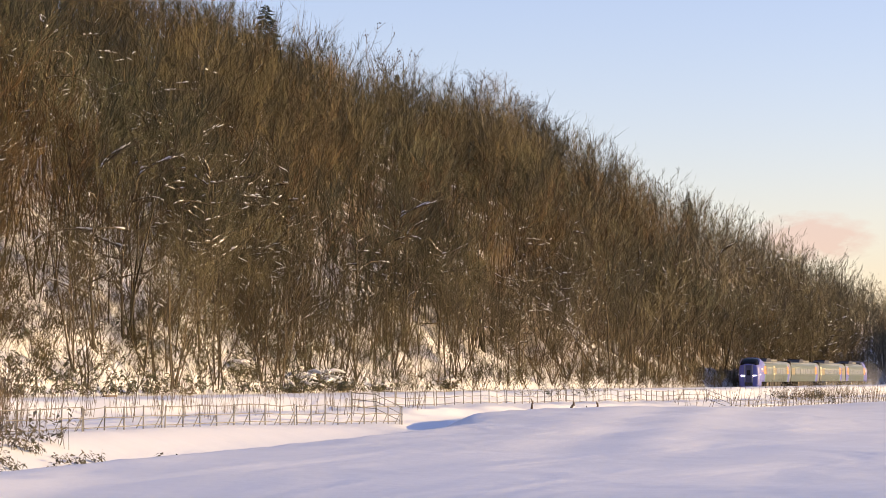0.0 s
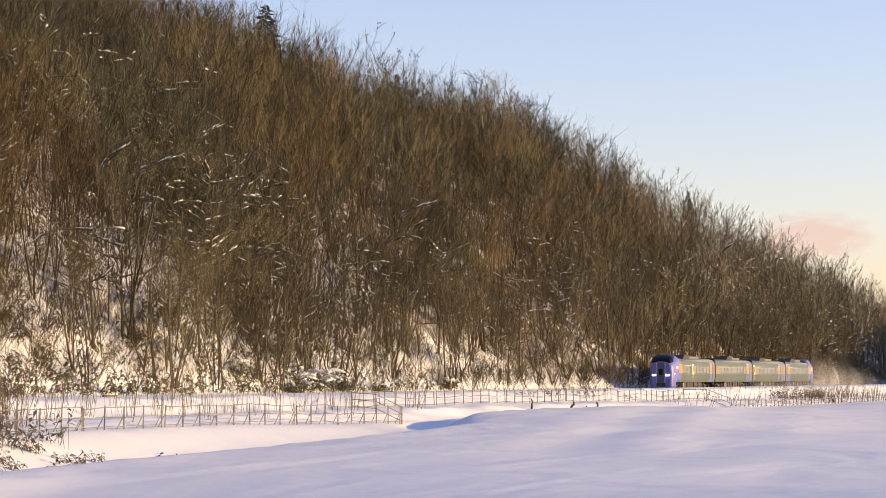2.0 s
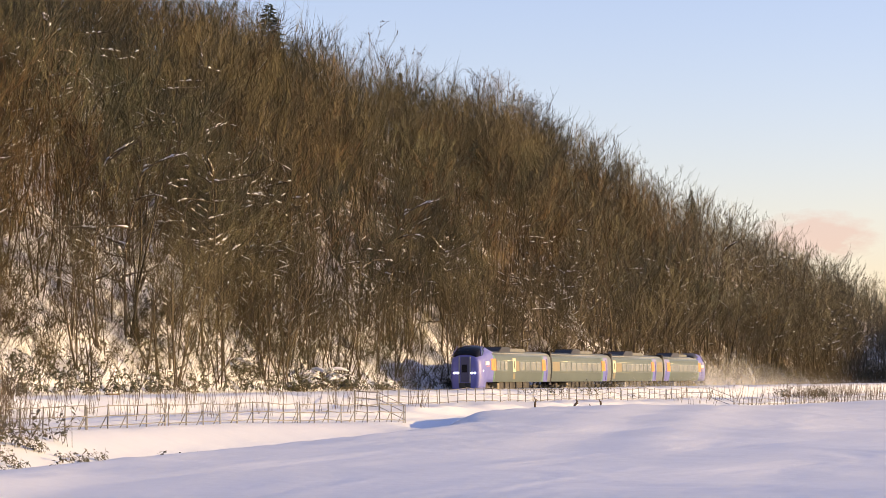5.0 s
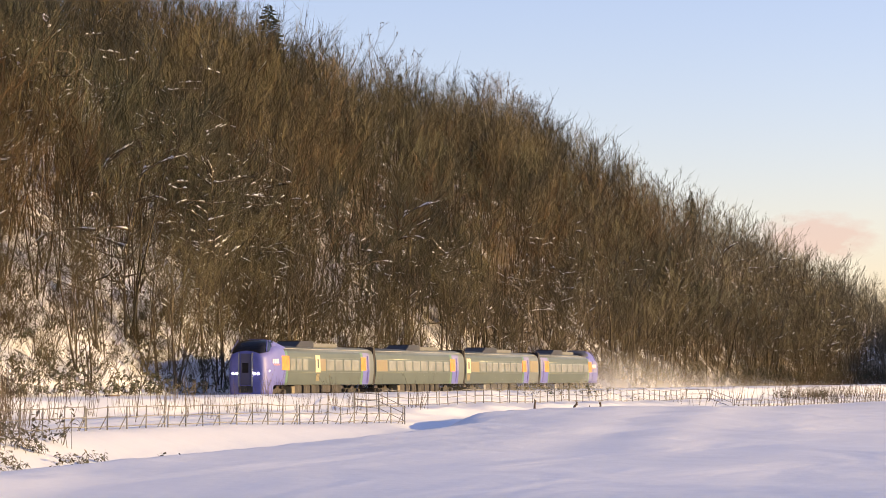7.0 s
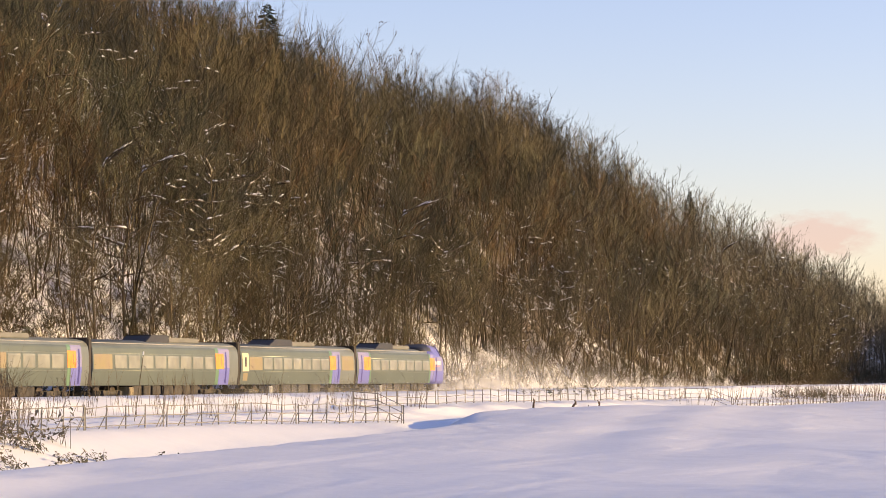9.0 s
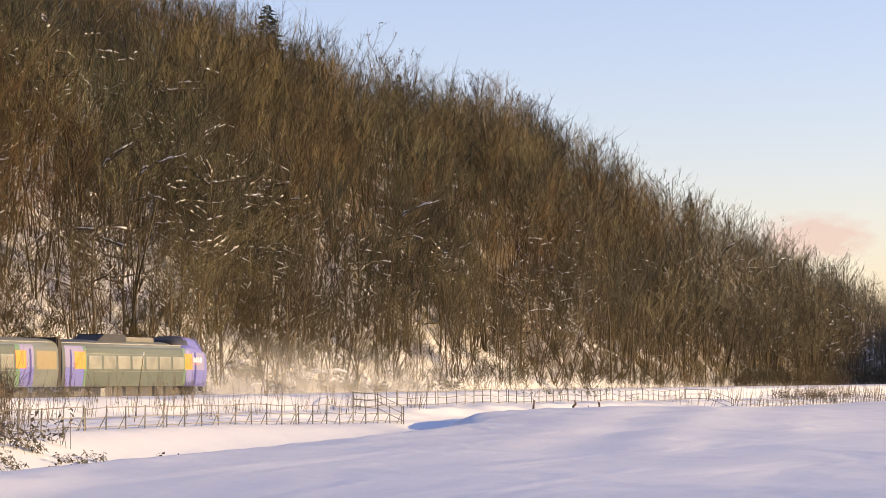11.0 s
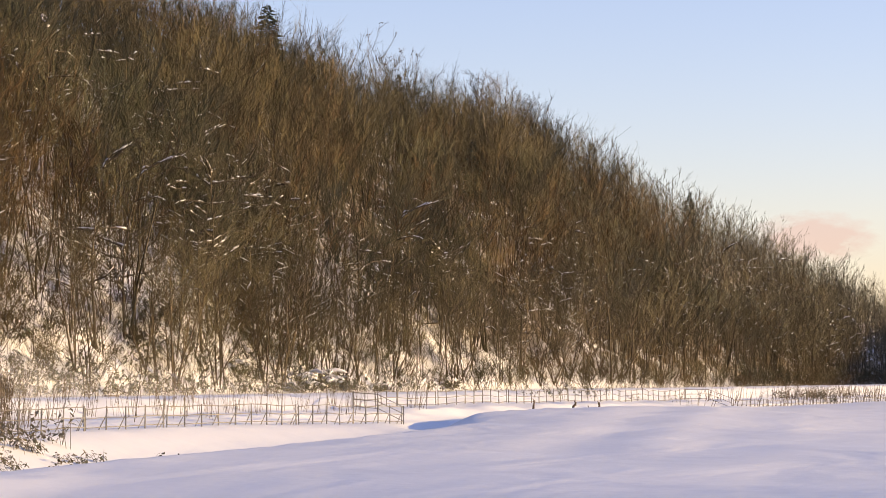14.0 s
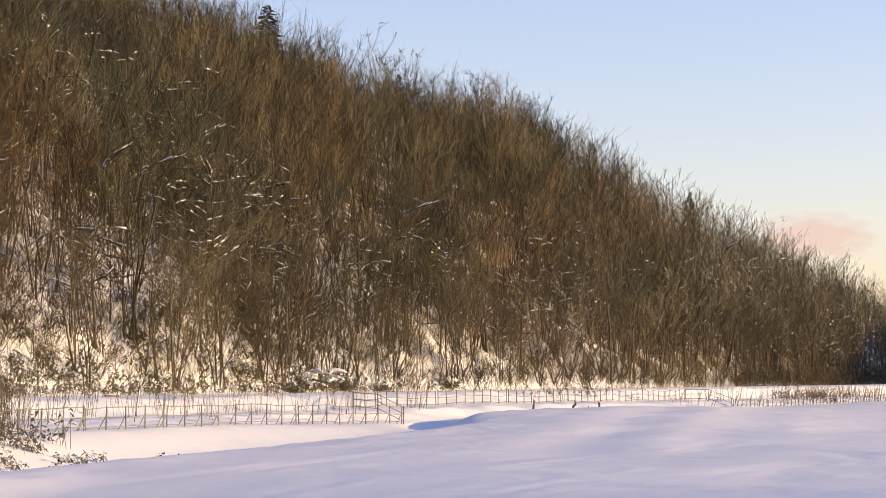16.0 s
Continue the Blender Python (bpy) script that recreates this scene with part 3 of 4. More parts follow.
for k, (x, y, h) in enumerate([(222, 52, 18.2), (231, 54, 18.8), (241, 53, 18), (213, 54, 16.6), (252, 55, 16.5), (264, 56, 15.5), (226, 57, 16), (246, 57, 15.5), (272, 57, 15.5), (282, 58, 15)]):
    mark(tree_kind(400 + k, h - 1.3, 4, 1100, 0.42, False, None, BARK_GREY, 0.0145, 3, 14, 0.50, 5.4), x, y, 40 * k, "broad grey bare tree with a rounded crown on the skyline")
for k, (x, y, h) in enumerate([(186, 57, 13.6), (193, 58, 13.6)]):
    t = mark(tree_kind(420 + k, h, 3, 160, 0.5, False, None, BARK, 0.024, 2, 9), x, y, 50 * k, "sparse bare tree with dark seed clusters at its twig tips")
    cl, _, _ = grow_tree(420 + k, h, 3, 160, 0.5, 0.024, 2, 9)
    tagged(new("branchlets", tri_mesh("branchlets", *twig_set([(b, a, 0.035, 0) for a, b, r0, r1 in cl if r1 == 0]), BARK)), kind="stuff").parent = t
    V, F = [], []
    for a, b, r0, r1 in cl:
        if r1 == 0:
            for q in range(4):
                c = np.array(b) + rs.normal(0, 0.22, 3)
                i0 = len(V)
                V += [c + np.array(d) * 0.10 for d in ((1, 0, 0), (-1, 0, 0), (0, 1, 0), (0, -1, 0), (0, 0, 1.2), (0, 0, -1.2))]
                F += [(i0 + a1, i0 + b1, i0 + c1) for a1, b1, c1 in ((0, 2, 4), (2, 1, 4), (1, 3, 4), (3, 0, 4), (2, 0, 5), (1, 2, 5), (3, 1, 5), (0, 3, 5))]
    ob = new("seed_cluster", tri_mesh("seed_clusters", np.array(V), np.array(F), BARK))
    ob.parent = t
    tagged(ob, kind="stuff")
for k, (x, y, h) in enumerate([(452, 60, 14.5), (458, 62, 13.5), (300, 58, 12.5), (318, 58, 12)]):
    mark(tree_kind(430 + k, h, 2, 400, 0.42, False, None, BARK_GREY, 0.02, 2), x, y, 33 * k, "dense dark bare tree standing above the ridge")
# pale birch trunks on the upper slope
BIRCH = material("pale_birch_bark", (0.55, 0.46, 0.33), 0.85, 0, 0.4, 5.0, 0, (0.42, 0.34, 0.24), 0.5, spec=0.1)
for k, (x, y, h) in enumerate([(180, 40, 14), (184, 41, 13), (150, 46, 10), (128, 47, 10), (168, 48, 9)]):
    mark(tree_kind(440 + k, h, 2, 110, 0.3, False, BIRCH, TWIG, 0.02), x, y, 70 * k, "pale-barked leaning birch on the wooded slope")


def fir(seed, height, width):
    """A dark conifer: trunk and drooping tiers of flat, ragged sprays."""
    r = np.random.RandomState(seed)
    tree = empty("fir_tree")
    V, F = cone_set([((0, 0, -0.3), (0, 0, height), height * 0.014, 0.01)], 6)
    new("trunk", tri_mesh("trunk", V, F, BARK)).parent = tree
    V, F = [], []
    tiers = int(height * 1.8)
    for i in range(tiers):
        f = 0.12 + 0.88 * i / tiers
        zc, reach = height * f, width / 2 * (1 - f) ** 0.6 + 0.10
        n = 15
        for j in range(n):
            a, ln = 6.283 * j / n + r.uniform(-0.3, 0.3), reach * r.uniform(0.5, 1.15)
            d, sd = np.array([math.cos(a), math.sin(a), 0]), np.array([-math.sin(a), math.cos(a), 0])
            droop = -0.28 * ln
            zj = zc + r.normal(0, 0.16)
            base, tip = np.array([0, 0, zj]), d * ln + np.array([0, 0, zj + droop * r.uniform(0.3, 1.2)])
            wdt = ln * 0.12 + 0.04
            mid = base + (tip - base) * 0.6
            k = len(V)
            V += [base, mid + sd * wdt, tip, mid - sd * wdt, mid + np.array([0, 0, 0.07]), mid - np.array([0, 0, 0.14])]
            F += [(k, k + 1, k + 4), (k + 1, k + 2, k + 4), (k + 2, k + 3, k + 4), (k + 3, k, k + 4),
                  (k + 1, k, k + 5), (k + 2, k + 1, k + 5), (k + 3, k + 2, k + 5), (k, k + 3, k + 5)]
    new("crown", tri_mesh("crown", np.array(V), np.array(F), NEEDLE)).parent = tree
    return tree


for k, (x, y, h, w) in enumerate([(149, 60, 13.0, 9.5), (144, 60, 8.5, 5), (154, 61, 9, 5), (200, 60, 11, 4), (398, 62, 15, 6), (400.5, 62, 13, 5), (160, 36, 8, 5)]):
    mark(fir(500 + k, h, w), x, y, 25 * k, "dark evergreen fir rising out of the bare wood")

# ---- fences ----
def fence_panel(p0, p1, bays, seed, lean=True):
    """A run of snow fence between two ground points: posts, three rails, slanting struts."""
    r = np.random.RandomState(seed)
    p0, p1 = np.array(p0, float), np.array(p1, float)
    zs0 = float(land(*p0))
    panel = empty("fence_panel", p0[0], p0[1], zs0)
    d = p1 - p0
    across = np.array([-d[1], d[0]]) / np.linalg.norm(d)
    tops = []
    for i in range(bays + 1):
        q = d * i / bays
        z = float(land(*(p0 + q))) - zs0
        hgt = 1.05 + r.uniform(-0.06, 0.06)
        lx, ly = r.normal(0, 0.025, 2)
        base, top = Vector((q[0], q[1], z - 0.35)), Vector((q[0] + lx, q[1] + ly, z + hgt))
        part("post", rod(bmesh.new(), base, top, 0.036, 0.031), FENCE, panel)
        tops.append((base, top, z))
        if lean:
            foot = Vector((q[0] - 0.45 * d[0] / np.linalg.norm(d) + across[0] * 0.35, q[1] + across[1] * 0.35 - 0.1, z - 0.2))
            part("strut", rod(bmesh.new(), foot, base.lerp(top, 0.72), 0.026, 0.022, 5), FENCE, panel)
    for h in (0.98, 0.56, 0.14):
        pts = [t[0].lerp(t[1], (h + 0.35) / 1.4) + Vector((-across[0] * -0.045, -0.045, r.normal(0, 0.012))) for t in tops]
        bm = bmesh.new()
        for s0, s1 in zip(pts, pts[1:]):
            rod(bm, s0, s1, 0.022, 0.022, 5)
        part("rail", bm, FENCE, panel)
    return tagged(panel, "weathered wooden post-and-rail snow fence panel half buried in snow", "fence", "fence panels beside the railway")


def fence_line(x0, x1, y, seed, lean):
    n = round((x1 - x0) / 8.4)
    step = (x1 - x0) / n
    for i in range(n):
        fence_panel((x0 + i * step + 0.12, y + 0.05 * (i % 2)), (x0 + (i + 1) * step - 0.12, y + 0.05 * (i % 2)), 4, seed + i, lean)


fence_line(-81.8, -14.6, -14.8, 600, True)
fence_line(-8.3, 82, -9.4, 620, False)
fence_line(78, 178, -14.8, 640, True)
fence_panel((-14.5, -14.8), (-8.4, -9.4), 2, 660, False)
fence_panel((78, -14.7), (82, -9.5), 2, 661, False)


# ---- undergrowth ----
def leafy_clump(seed, stems, height, leaves, radius, mat_leaf):
    """Arching stems with pointed, slightly folded leaves."""
    r = np.random.RandomState(seed)
    clump = empty("bamboo_grass_clump")
    segs, V, F = [], [], []
    for _ in range(stems):
        a = np.array([r.normal(0, radius), r.normal(0, radius), -0.15])
        d = np.array([r.normal(0, 0.35), r.normal(0, 0.35), 1.0])
        h = height * r.uniform(0.5, 1.0)
        m = a + d * h * 0.6
        e = m + (d * np.array([1.6, 1.6, 0.7])) * h * 0.4
        segs += [(a, m, 0.014, 0.010), (m, e, 0.010, 0)]
        for _ in range(leaves):
            f = r.uniform(0.35, 1.0)
            c = a + (m - a) * f * 1.6 if f < 0.6 else m + (e - m) * (f - 0.6) * 2.5
            t = r.uniform(0, 6.283)
            u = np.array([math.cos(t), math.sin(t), r.uniform(-0.9, 0.25)])
            u /= np.linalg.norm(u)
            w = np.cross(u, (0, 0, 1.0)) + r.normal(0, 0.25, 3)
            ln, wd = r.uniform(0.20, 0.38), r.uniform(0.055, 0.095)
            k = len(V)
            V += [c, c + u * ln * 0.5 + w * wd, c + u * ln - np.array([0, 0, 0.05]), c + u * ln * 0.5 - w * wd, c + u * ln * 0.5 + np.array([0, 0, 0.02])]
            F += [(k, k + 1, k + 4), (k + 1, k + 2, k + 4), (k + 2, k + 3, k + 4), (k + 3, k, k + 4)]
    SV, SF = cone_set(segs)
    tagged(new("stem_tuft", tri_mesh("stem_tuft", SV, SF, STALK)), kind="stuff").parent = clump
    ob = new("leaves", tri_mesh("leaves", np.array(V), np.array(F), mat_leaf))
    ob.parent = clump
    tagged(ob, "dull green drooping leaves", kind="stuff")
    return clump


def stalk_clump(seed, stems, height, radius, lean=(0.2, 0)):
    """Dry weed stalks leaning out of the snow, with short side shoots."""
    r = np.random.RandomState(seed)
    clump = empty("dry_weed_clump")
    main, side = [], []
    for _ in range(stems):
        a = np.array([r.normal(0, radius), r.normal(0, radius), -0.2])
        h = height * r.uniform(0.55, 1.0)
        d = np.array([lean[0] + r.normal(0, 0.14), lean[1] + r.normal(0, 0.12), 1.0])
        m = a + d * h * 0.55 + r.normal(0, 0.03, 3)
        e = m + (d + r.normal(0, 0.12, 3)) * h * 0.5
        main += [(a, m, 0.021, 0.016), (m, e, 0.016, 0)]
        for _ in range(3):
            c = a + (e - a) * r.uniform(0.45, 0.95)
            side.append((c, c + (d * 0.8 + r.normal(0, 0.4, 3)) * h * 0.16, 0.009, 0))
    V, F = cone_set(main)
    tagged(new("stalk_tuft", tri_mesh("stalk_tuft", V, F, STALK)), kind="stuff").parent = clump
    V, F = cone_set(side)
    tagged(new("shoot_tuft", tri_mesh("shoot_tuft", V, F, STALK)), kind="stuff").parent = clump
    return clump


def strew(kinds, places, seed, sink=0.0, lo=0.75, hi=1.2):
    """Stands copies of the given clumps on the snow at those places."""
    r = np.random.RandomState(seed)
    used = set()
    zs = land([p[0] for p in places], [p[1] for p in places])
    for (x, y), z in zip(places, zs):
        i = r.randint(len(kinds))
        m = pose(x, y, z - sink, 0, 0, r.uniform(-35, 35)) @ Matrix.Scale(r.uniform(lo, hi), 4)
        if i in used:
            copy_thing(kinds[i], m).scale = m.to_scale()
        else:
            used.add(i)
            kinds[i].matrix_basis = m


r = np.random.RandomState(77)
# leafy bamboo grass at the foot of the wooded slope
kinds = [tagged(leafy_clump(700 + k, 4, 1.5, 9, 0.75, LEAF), "dark green bamboo grass poking through snow below the trees", "shrub", "bamboo grass on the slope") for k in range(6)]
places = [(limit_left(y) + 4 + 62 * r.rand() ** 1.2, y) for y in 5.2 + 10 * r.rand(185) ** 1.4]
places += [(x, 5.0 + 0.9 * r.rand()) for x in np.linspace(-22, 55, 34)]
places += [(-25 + 62 * r.rand(), 5.6 + 6 * r.rand() ** 1.3) for _ in range(80)]
strew(kinds, places, 1)
# leafy weeds on the bank at the ditch
kinds = [tagged(leafy_clump(720 + k, 7, 1.1, 5, 0.5, DRY_LEAF), "withered leafy weeds on the snowy ditch bank", "shrub", "weeds on the ditch bank") for k in range(4)]
places = [(-73.5 + 11 * r.rand() ** 1.4, -20.5 + 5.5 * r.rand()) for _ in range(30)] + [(-60, -20.6), (-58.5, -20.8), (-57.8, -20.2)]
strew(kinds, places, 2, 0.1, 0.5, 1.0)
kinds = [tagged(leafy_clump(730 + k, 7, 2.3, 6, 0.45, DRY_LEAF), "tall half-withered bamboo grass at the end of the first fence", "shrub", "bamboo grass by the first fence") for k in range(3)]
strew(kinds, [(-72 + 9.5 * r.rand() ** 1.3, -17.5 + 4.5 * r.rand()) for _ in range(9)], 6, 0.1, 0.7, 1.15)
# tall stems behind the first fence
kinds = [tagged(stalk_clump(740 + k, 6, 2.9, 0.35, (0.30, 0.08)), "thin dry brown stalks leaning out of the snow", "weeds", "dry stalks between fence and railway") for k in range(5)]
places = [(-68 + 12 * r.rand() ** 1.3, -14 + 4 * r.rand()) for _ in range(26)] + [(-58 + 60 * r.rand(), -12.5 + 6.5 * r.rand()) for _ in range(52)]
strew(kinds, places, 3, 0, 0.45, 0.85)
for k, (x, y) in enumerate([(-66.5, -15.6), (-68.5, -14.6), (-62.5, -13.8), (-64.5, -13.2), (-70.2, -16.4), (-60.2, -13.2)]):
    t = tree_kind(790 + k, 3.2, 7, 70, 0.30, False, STALK, STALK, 0.010)
    t.name = "bare_shrub"
    t.matrix_basis = pose(x, y, float(land(x, y)) - 0.1, 0, 0, 50 * k)
    tagged(t, "thin many-stemmed bare shrub on the snowy bank", "shrub", "bare shrubs by the first fence")
# dense leaning stalks along the farther fence
kinds = [tagged(stalk_clump(760 + k, 8, 2.0, 0.8, (0.42, -0.05)), "dense tangle of leaning dry stalks by the fence", "weeds", "stalks along the far fence") for k in range(5)]
places = [(64 + 130 * r.rand(), -15.2 + 5.5 * r.rand()) for _ in range(40)] + [(108 + 75 * r.rand(), -14 + 5 * r.rand()) for _ in range(34)]
strew(kinds, places, 4, 0, 0.6, 1.25)
kinds = [tagged(leafy_clump(780 + k, 9, 2.1, 8, 0.8, LEAF), "green leafy shrub among dry stalks by the fence", "shrub", "shrubs along the far fence") for k in range(3)]
strew(kinds, [(116 + 32 * r.rand(), -14.5 + 6 * r.rand()) for _ in range(16)] + [(33 + 40 * r.rand(), -9.2 + 1.6 * r.rand()) for _ in range(7)], 5, 0.2, 0.5, 1.05)

# ---- small things by the line ----
STEEL = material("galvanised_steel", (0.42, 0.42, 0.42), 0.45, 0.6, 0.3, 20, 0, (0.34, 0.34, 0.33), 2)
WHITE = material("white_paint", (0.78, 0.77, 0.74), 0.5, 0, 0.15, 8, 0, (0.68, 0.66, 0.62), 1)
DARKWOOD = material("dark_stump_wood", (0.09, 0.065, 0.045), 0.95, 0, 0.5, 9, 0, (0.14, 0.1, 0.07), 2)
pz = float(land(-47.8, -13.0))
marker = empty("marker_pole", -47.8, -13.0, pz)
part("pole", rod(bmesh.new(), (0, 0, -0.3), (1.25, 0.1, 3.1), 0.022, 0.017, 8), BARK, marker)
part("cap", rod(bmesh.new(), (1.25, 0.1, 3.1), (1.31, 0.105, 3.26), 0.035, 0.03, 8), WHITE, marker, "small white cap")
tagged(marker, "slim dark leaning marker pole with a white cap", "pole")


def stump(x, y, h, seed):
    q = np.random.RandomState(seed)
    bm = bmesh.new()
    a = Vector((0, 0, -0.15))
    for i in range(4):
        b = a + Vector((q.normal(0, 0.05), q.normal(0, 0.05), (h + 0.15) / 4))
        rod(bm, a, b, 0.12 - 0.018 * i, 0.105 - 0.018 * i, 7)
        a = b
    rod(bm, a - Vector((0, 0, 0.2)), a + Vector((-0.25, 0.05, 0.12)), 0.05, 0.03, 6)
    me = bpy.data.meshes.new("stump")
    bm.to_mesh(me)
    bm.free()
    me.materials.append(DARKWOOD)
    ob = new("tree_stump", me)
    ob.location = (x, y, float(land(x, y)))
    return tagged(ob, "short dark weathered stump sticking out of the snow", "stump", "stumps in the snow")


stump(14.5, -17.0, 0.42, 1)
stump(14.7, -14.3, 1.05, 2)
stump(19.4, -16.8, 0.14, 3)
stump(32.1, -14.3, 0.75, 4)


def snow_capped_shrub(x, y, seed, size):
    """A low leafy shrub bowed under soft pads of snow."""
    q = np.random.RandomState(seed)
    shrub = leafy_clump(seed, 34, 1.5 * size, 10, 0.75 * size, LEAF)
    shrub.name = "snow_capped_shrub"
    for _ in range(7):
        a = q.uniform(0, 6.283)
        ln, c = q.uniform(0.5, 1.0) * size, np.array([q.normal(0, 0.75), q.normal(0, 0.5), q.uniform(0.45, 1.35)]) * size
        bm = bmesh.new()
        bmesh.ops.create_icosphere(bm, subdivisions=3, radius=1)
        for v in bm.verts:
            k = 1 + 0.3 * noise.noise(v.co * 1.8 + Vector((seed, c[0] * 5, 0)))
            droop = -0.35 * v.co.x ** 2
            u, w = v.co.x * ln * k, v.co.y * 0.24 * size * k
            v.co = Vector((c[0] + u * math.cos(a) - w * math.sin(a), c[1] + u * math.sin(a) + w * math.cos(a),
                           c[2] + (v.co.z * (0.15 if v.co.z > 0 else 0.05) * k + droop * 0.45) * size))
        for f in bm.faces:
            f.smooth = True
        part("snow_pad", bm, SNOW, shrub, "soft pad of lying snow")
    shrub.location = (x, y, float(land(x, y)) - 0.05)
    return tagged(shrub, "low green shrub bowed under pads of snow at the wood's edge", "shrub", "snow-capped shrubs at the foot of the wood")


for k, (x, y, size) in enumerate([(24.5, 6.0, 1.25), (28.5, 6.3, 1.15), (31.5, 6.2, 0.8), (20.5, 6.0, 0.7), (14.5, 7.4, 0.9), (58, 6.2, 0.8), (40, 6.0, 0.6)]):
    snow_capped_shrub(x, y, 960 + k, size)
# timbers stacked beside the track
timber = empty("sleeper_stack", -13, 4.6, float(land(-13, 4.6)))
for i, (dx, dy, dz, a) in enumerate([(0, 0, 0.0, 4), (0.3, 0.26, 0.0, -3), (0.15, 0.12, 0.17, 2)]):
    ob = part("sleeper", box(bmesh.new(), -0.9, 0.9, -0.11, 0.11, -0.2, -0.03, 0.015), DARKWOOD, timber)
    ob.location, ob.rotation_euler = (dx, dy, dz), (0, 0, radians(a))
tagged(timber, "old dark timber sleepers stacked beside the track", "timber")
# rails
RAIL = material("rail_steel", (0.16, 0.13, 0.11), 0.4, 0.7, 0.4, 10, 0, (0.10, 0.08, 0.07), 2)
for y in (1.4 - 0.56, 1.4 + 0.56):
    bm = bmesh.new()
    box(bm, -420, 700, y - 0.032, y + 0.032, -0.03, 0.055, 0.008)
    box(bm, -420, 700, y - 0.010, y + 0.010, -0.10, -0.03)
    me = bpy.data.meshes.new("rail")
    bm.to_mesh(me)
    bm.free()
    me.materials.append(RAIL)
    tagged(new("rail_track", me), "worn steel running rail laid in snow", "rail", "rails of the track", "structure")

# ---- train ----
LILAC = material("lilac_paint", (0.135, 0.142, 0.41), 0.5, 0.0, 0.06, 3, 0, (0.12, 0.128, 0.37), 0.6)
SILVER = material("silver_green_body", (0.195, 0.212, 0.19), 0.42, 0.2, 0.08, 3, 0, (0.17, 0.186, 0.166), 0.5)
GREYGREEN = material("grey_green_panel", (0.100, 0.120, 0.099), 0.45, 0.1, 0.08, 3, 0, (0.086, 0.104, 0.087), 0.5)
COOLER = material("dull_grey_metal", (0.17, 0.168, 0.155), 0.6, 0.1, 0.12, 4, 0, (0.13, 0.13, 0.12), 0.6)
TAN = material("tan_panel", (0.25, 0.205, 0.105), 0.45, 0.0, 0.1, 3, 0, (0.24, 0.185, 0.115), 0.8)
PALE_LILAC = material("pale_lilac_paint", (0.235, 0.22, 0.37), 0.45, 0.0, 0.06, 3, 0, (0.21, 0.20, 0.34), 0.6)
GREEN = material("bright_green_stripe", (0.12, 0.22, 0.13), 0.4, 0, 0.05, 3)
ORANGE = material("orange_door_paint", (0.80, 0.23, 0.03), 0.4, 0, 0.08, 4, 0, (0.82, 0.28, 0.05), 2)
CREAM = material("cream_frame", (0.62, 0.53, 0.34), 0.45, 0, 0.05, 3)
DOOR_GREY = material("dark_gangway_paint", (0.075, 0.075, 0.14), 0.45, 0, 0.1, 3)
NAVY = material("dark_blue_slot", (0.05, 0.04, 0.22), 0.4)
BLACK = material("sooty_black", (0.022, 0.022, 0.026), 0.5, 0, 0.3, 4, 0, (0.035, 0.033, 0.032), 1)
UNDER = material("snow_dusted_underframe", (0.03, 0.027, 0.024), 0.85, 0.1, 0.6, 3, 0, (0.085, 0.075, 0.066), 1.4)
ROOF = material("grey_roof", (0.34, 0.335, 0.32), 0.6, 0.1, 0.2, 2, 0, (0.26, 0.26, 0.25), 0.8)
RUBBER = material("dark_gangway_rubber", (0.035, 0.028, 0.024), 0.8, 0, 0.3, 5)
BLIND = material("window_glass_over_blinds", (0.285, 0.285, 0.235), 0.2, 0, 0.10, 1.5, 0, (0.21, 0.212, 0.178), 0.7)
GLASS = material("tinted_windscreen", (0.012, 0.012, 0.016), 0.22, 0, 0.0, 3, spec=0.25)


def glow(name, colour, power):
    m = bpy.data.materials.new(name)
    m.use_nodes = True
    b = m.node_tree.nodes["Principled BSDF"]
    b.inputs["Emission Color"].default_value, b.inputs["Emission Strength"].default_value = (*colour, 1), power
    return m


LAMP = glow("headlamp_light", (1.0, 0.97, 0.92), 30)
SMALL_LAMP = glow("marker_light", (1.0, 0.97, 0.92), 3)

SIDE = [(0.94, 1.29), (1.25, 1.335), (1.8, 1.395), (1.9, 1.40), (2.6, 1.385), (3.1, 1.33), (3.32, 1.22), (3.47, 1.0), (3.56, 0.65), (3.62, 0.0)]


def half(z):
    return float(np.interp(z, [p[0] for p in SIDE], [p[1] for p in SIDE]))


def shell(stations):
    """Lofts the car's section along x; each station is x, width factor, factor for the height over the floor, floor height."""
    bm = bmesh.new()
    prof = [(-y, z) for z, y in SIDE] + [(y, z) for z, y in SIDE[-2::-1]]
    rings = []
    for x, w, h, fl in stations:
        rings.append([bm.verts.new((x, y * w, fl + (z - 0.94) / 2.68 * (h - fl))) for y, z in prof])
    n = len(prof)
    for a, b in zip(rings, rings[1:]):
        for i in range(n):
            j = (i + 1) % n
            bm.faces.new((a[i], a[j], b[j], b[i]))
    bm.faces.new(rings[0])
    bm.faces.new(rings[-1][::-1])
    bmesh.ops.recalc_face_normals(bm, faces=bm.faces)
    for f in bm.faces:
        f.smooth = len(f.verts) == 4
    return bm


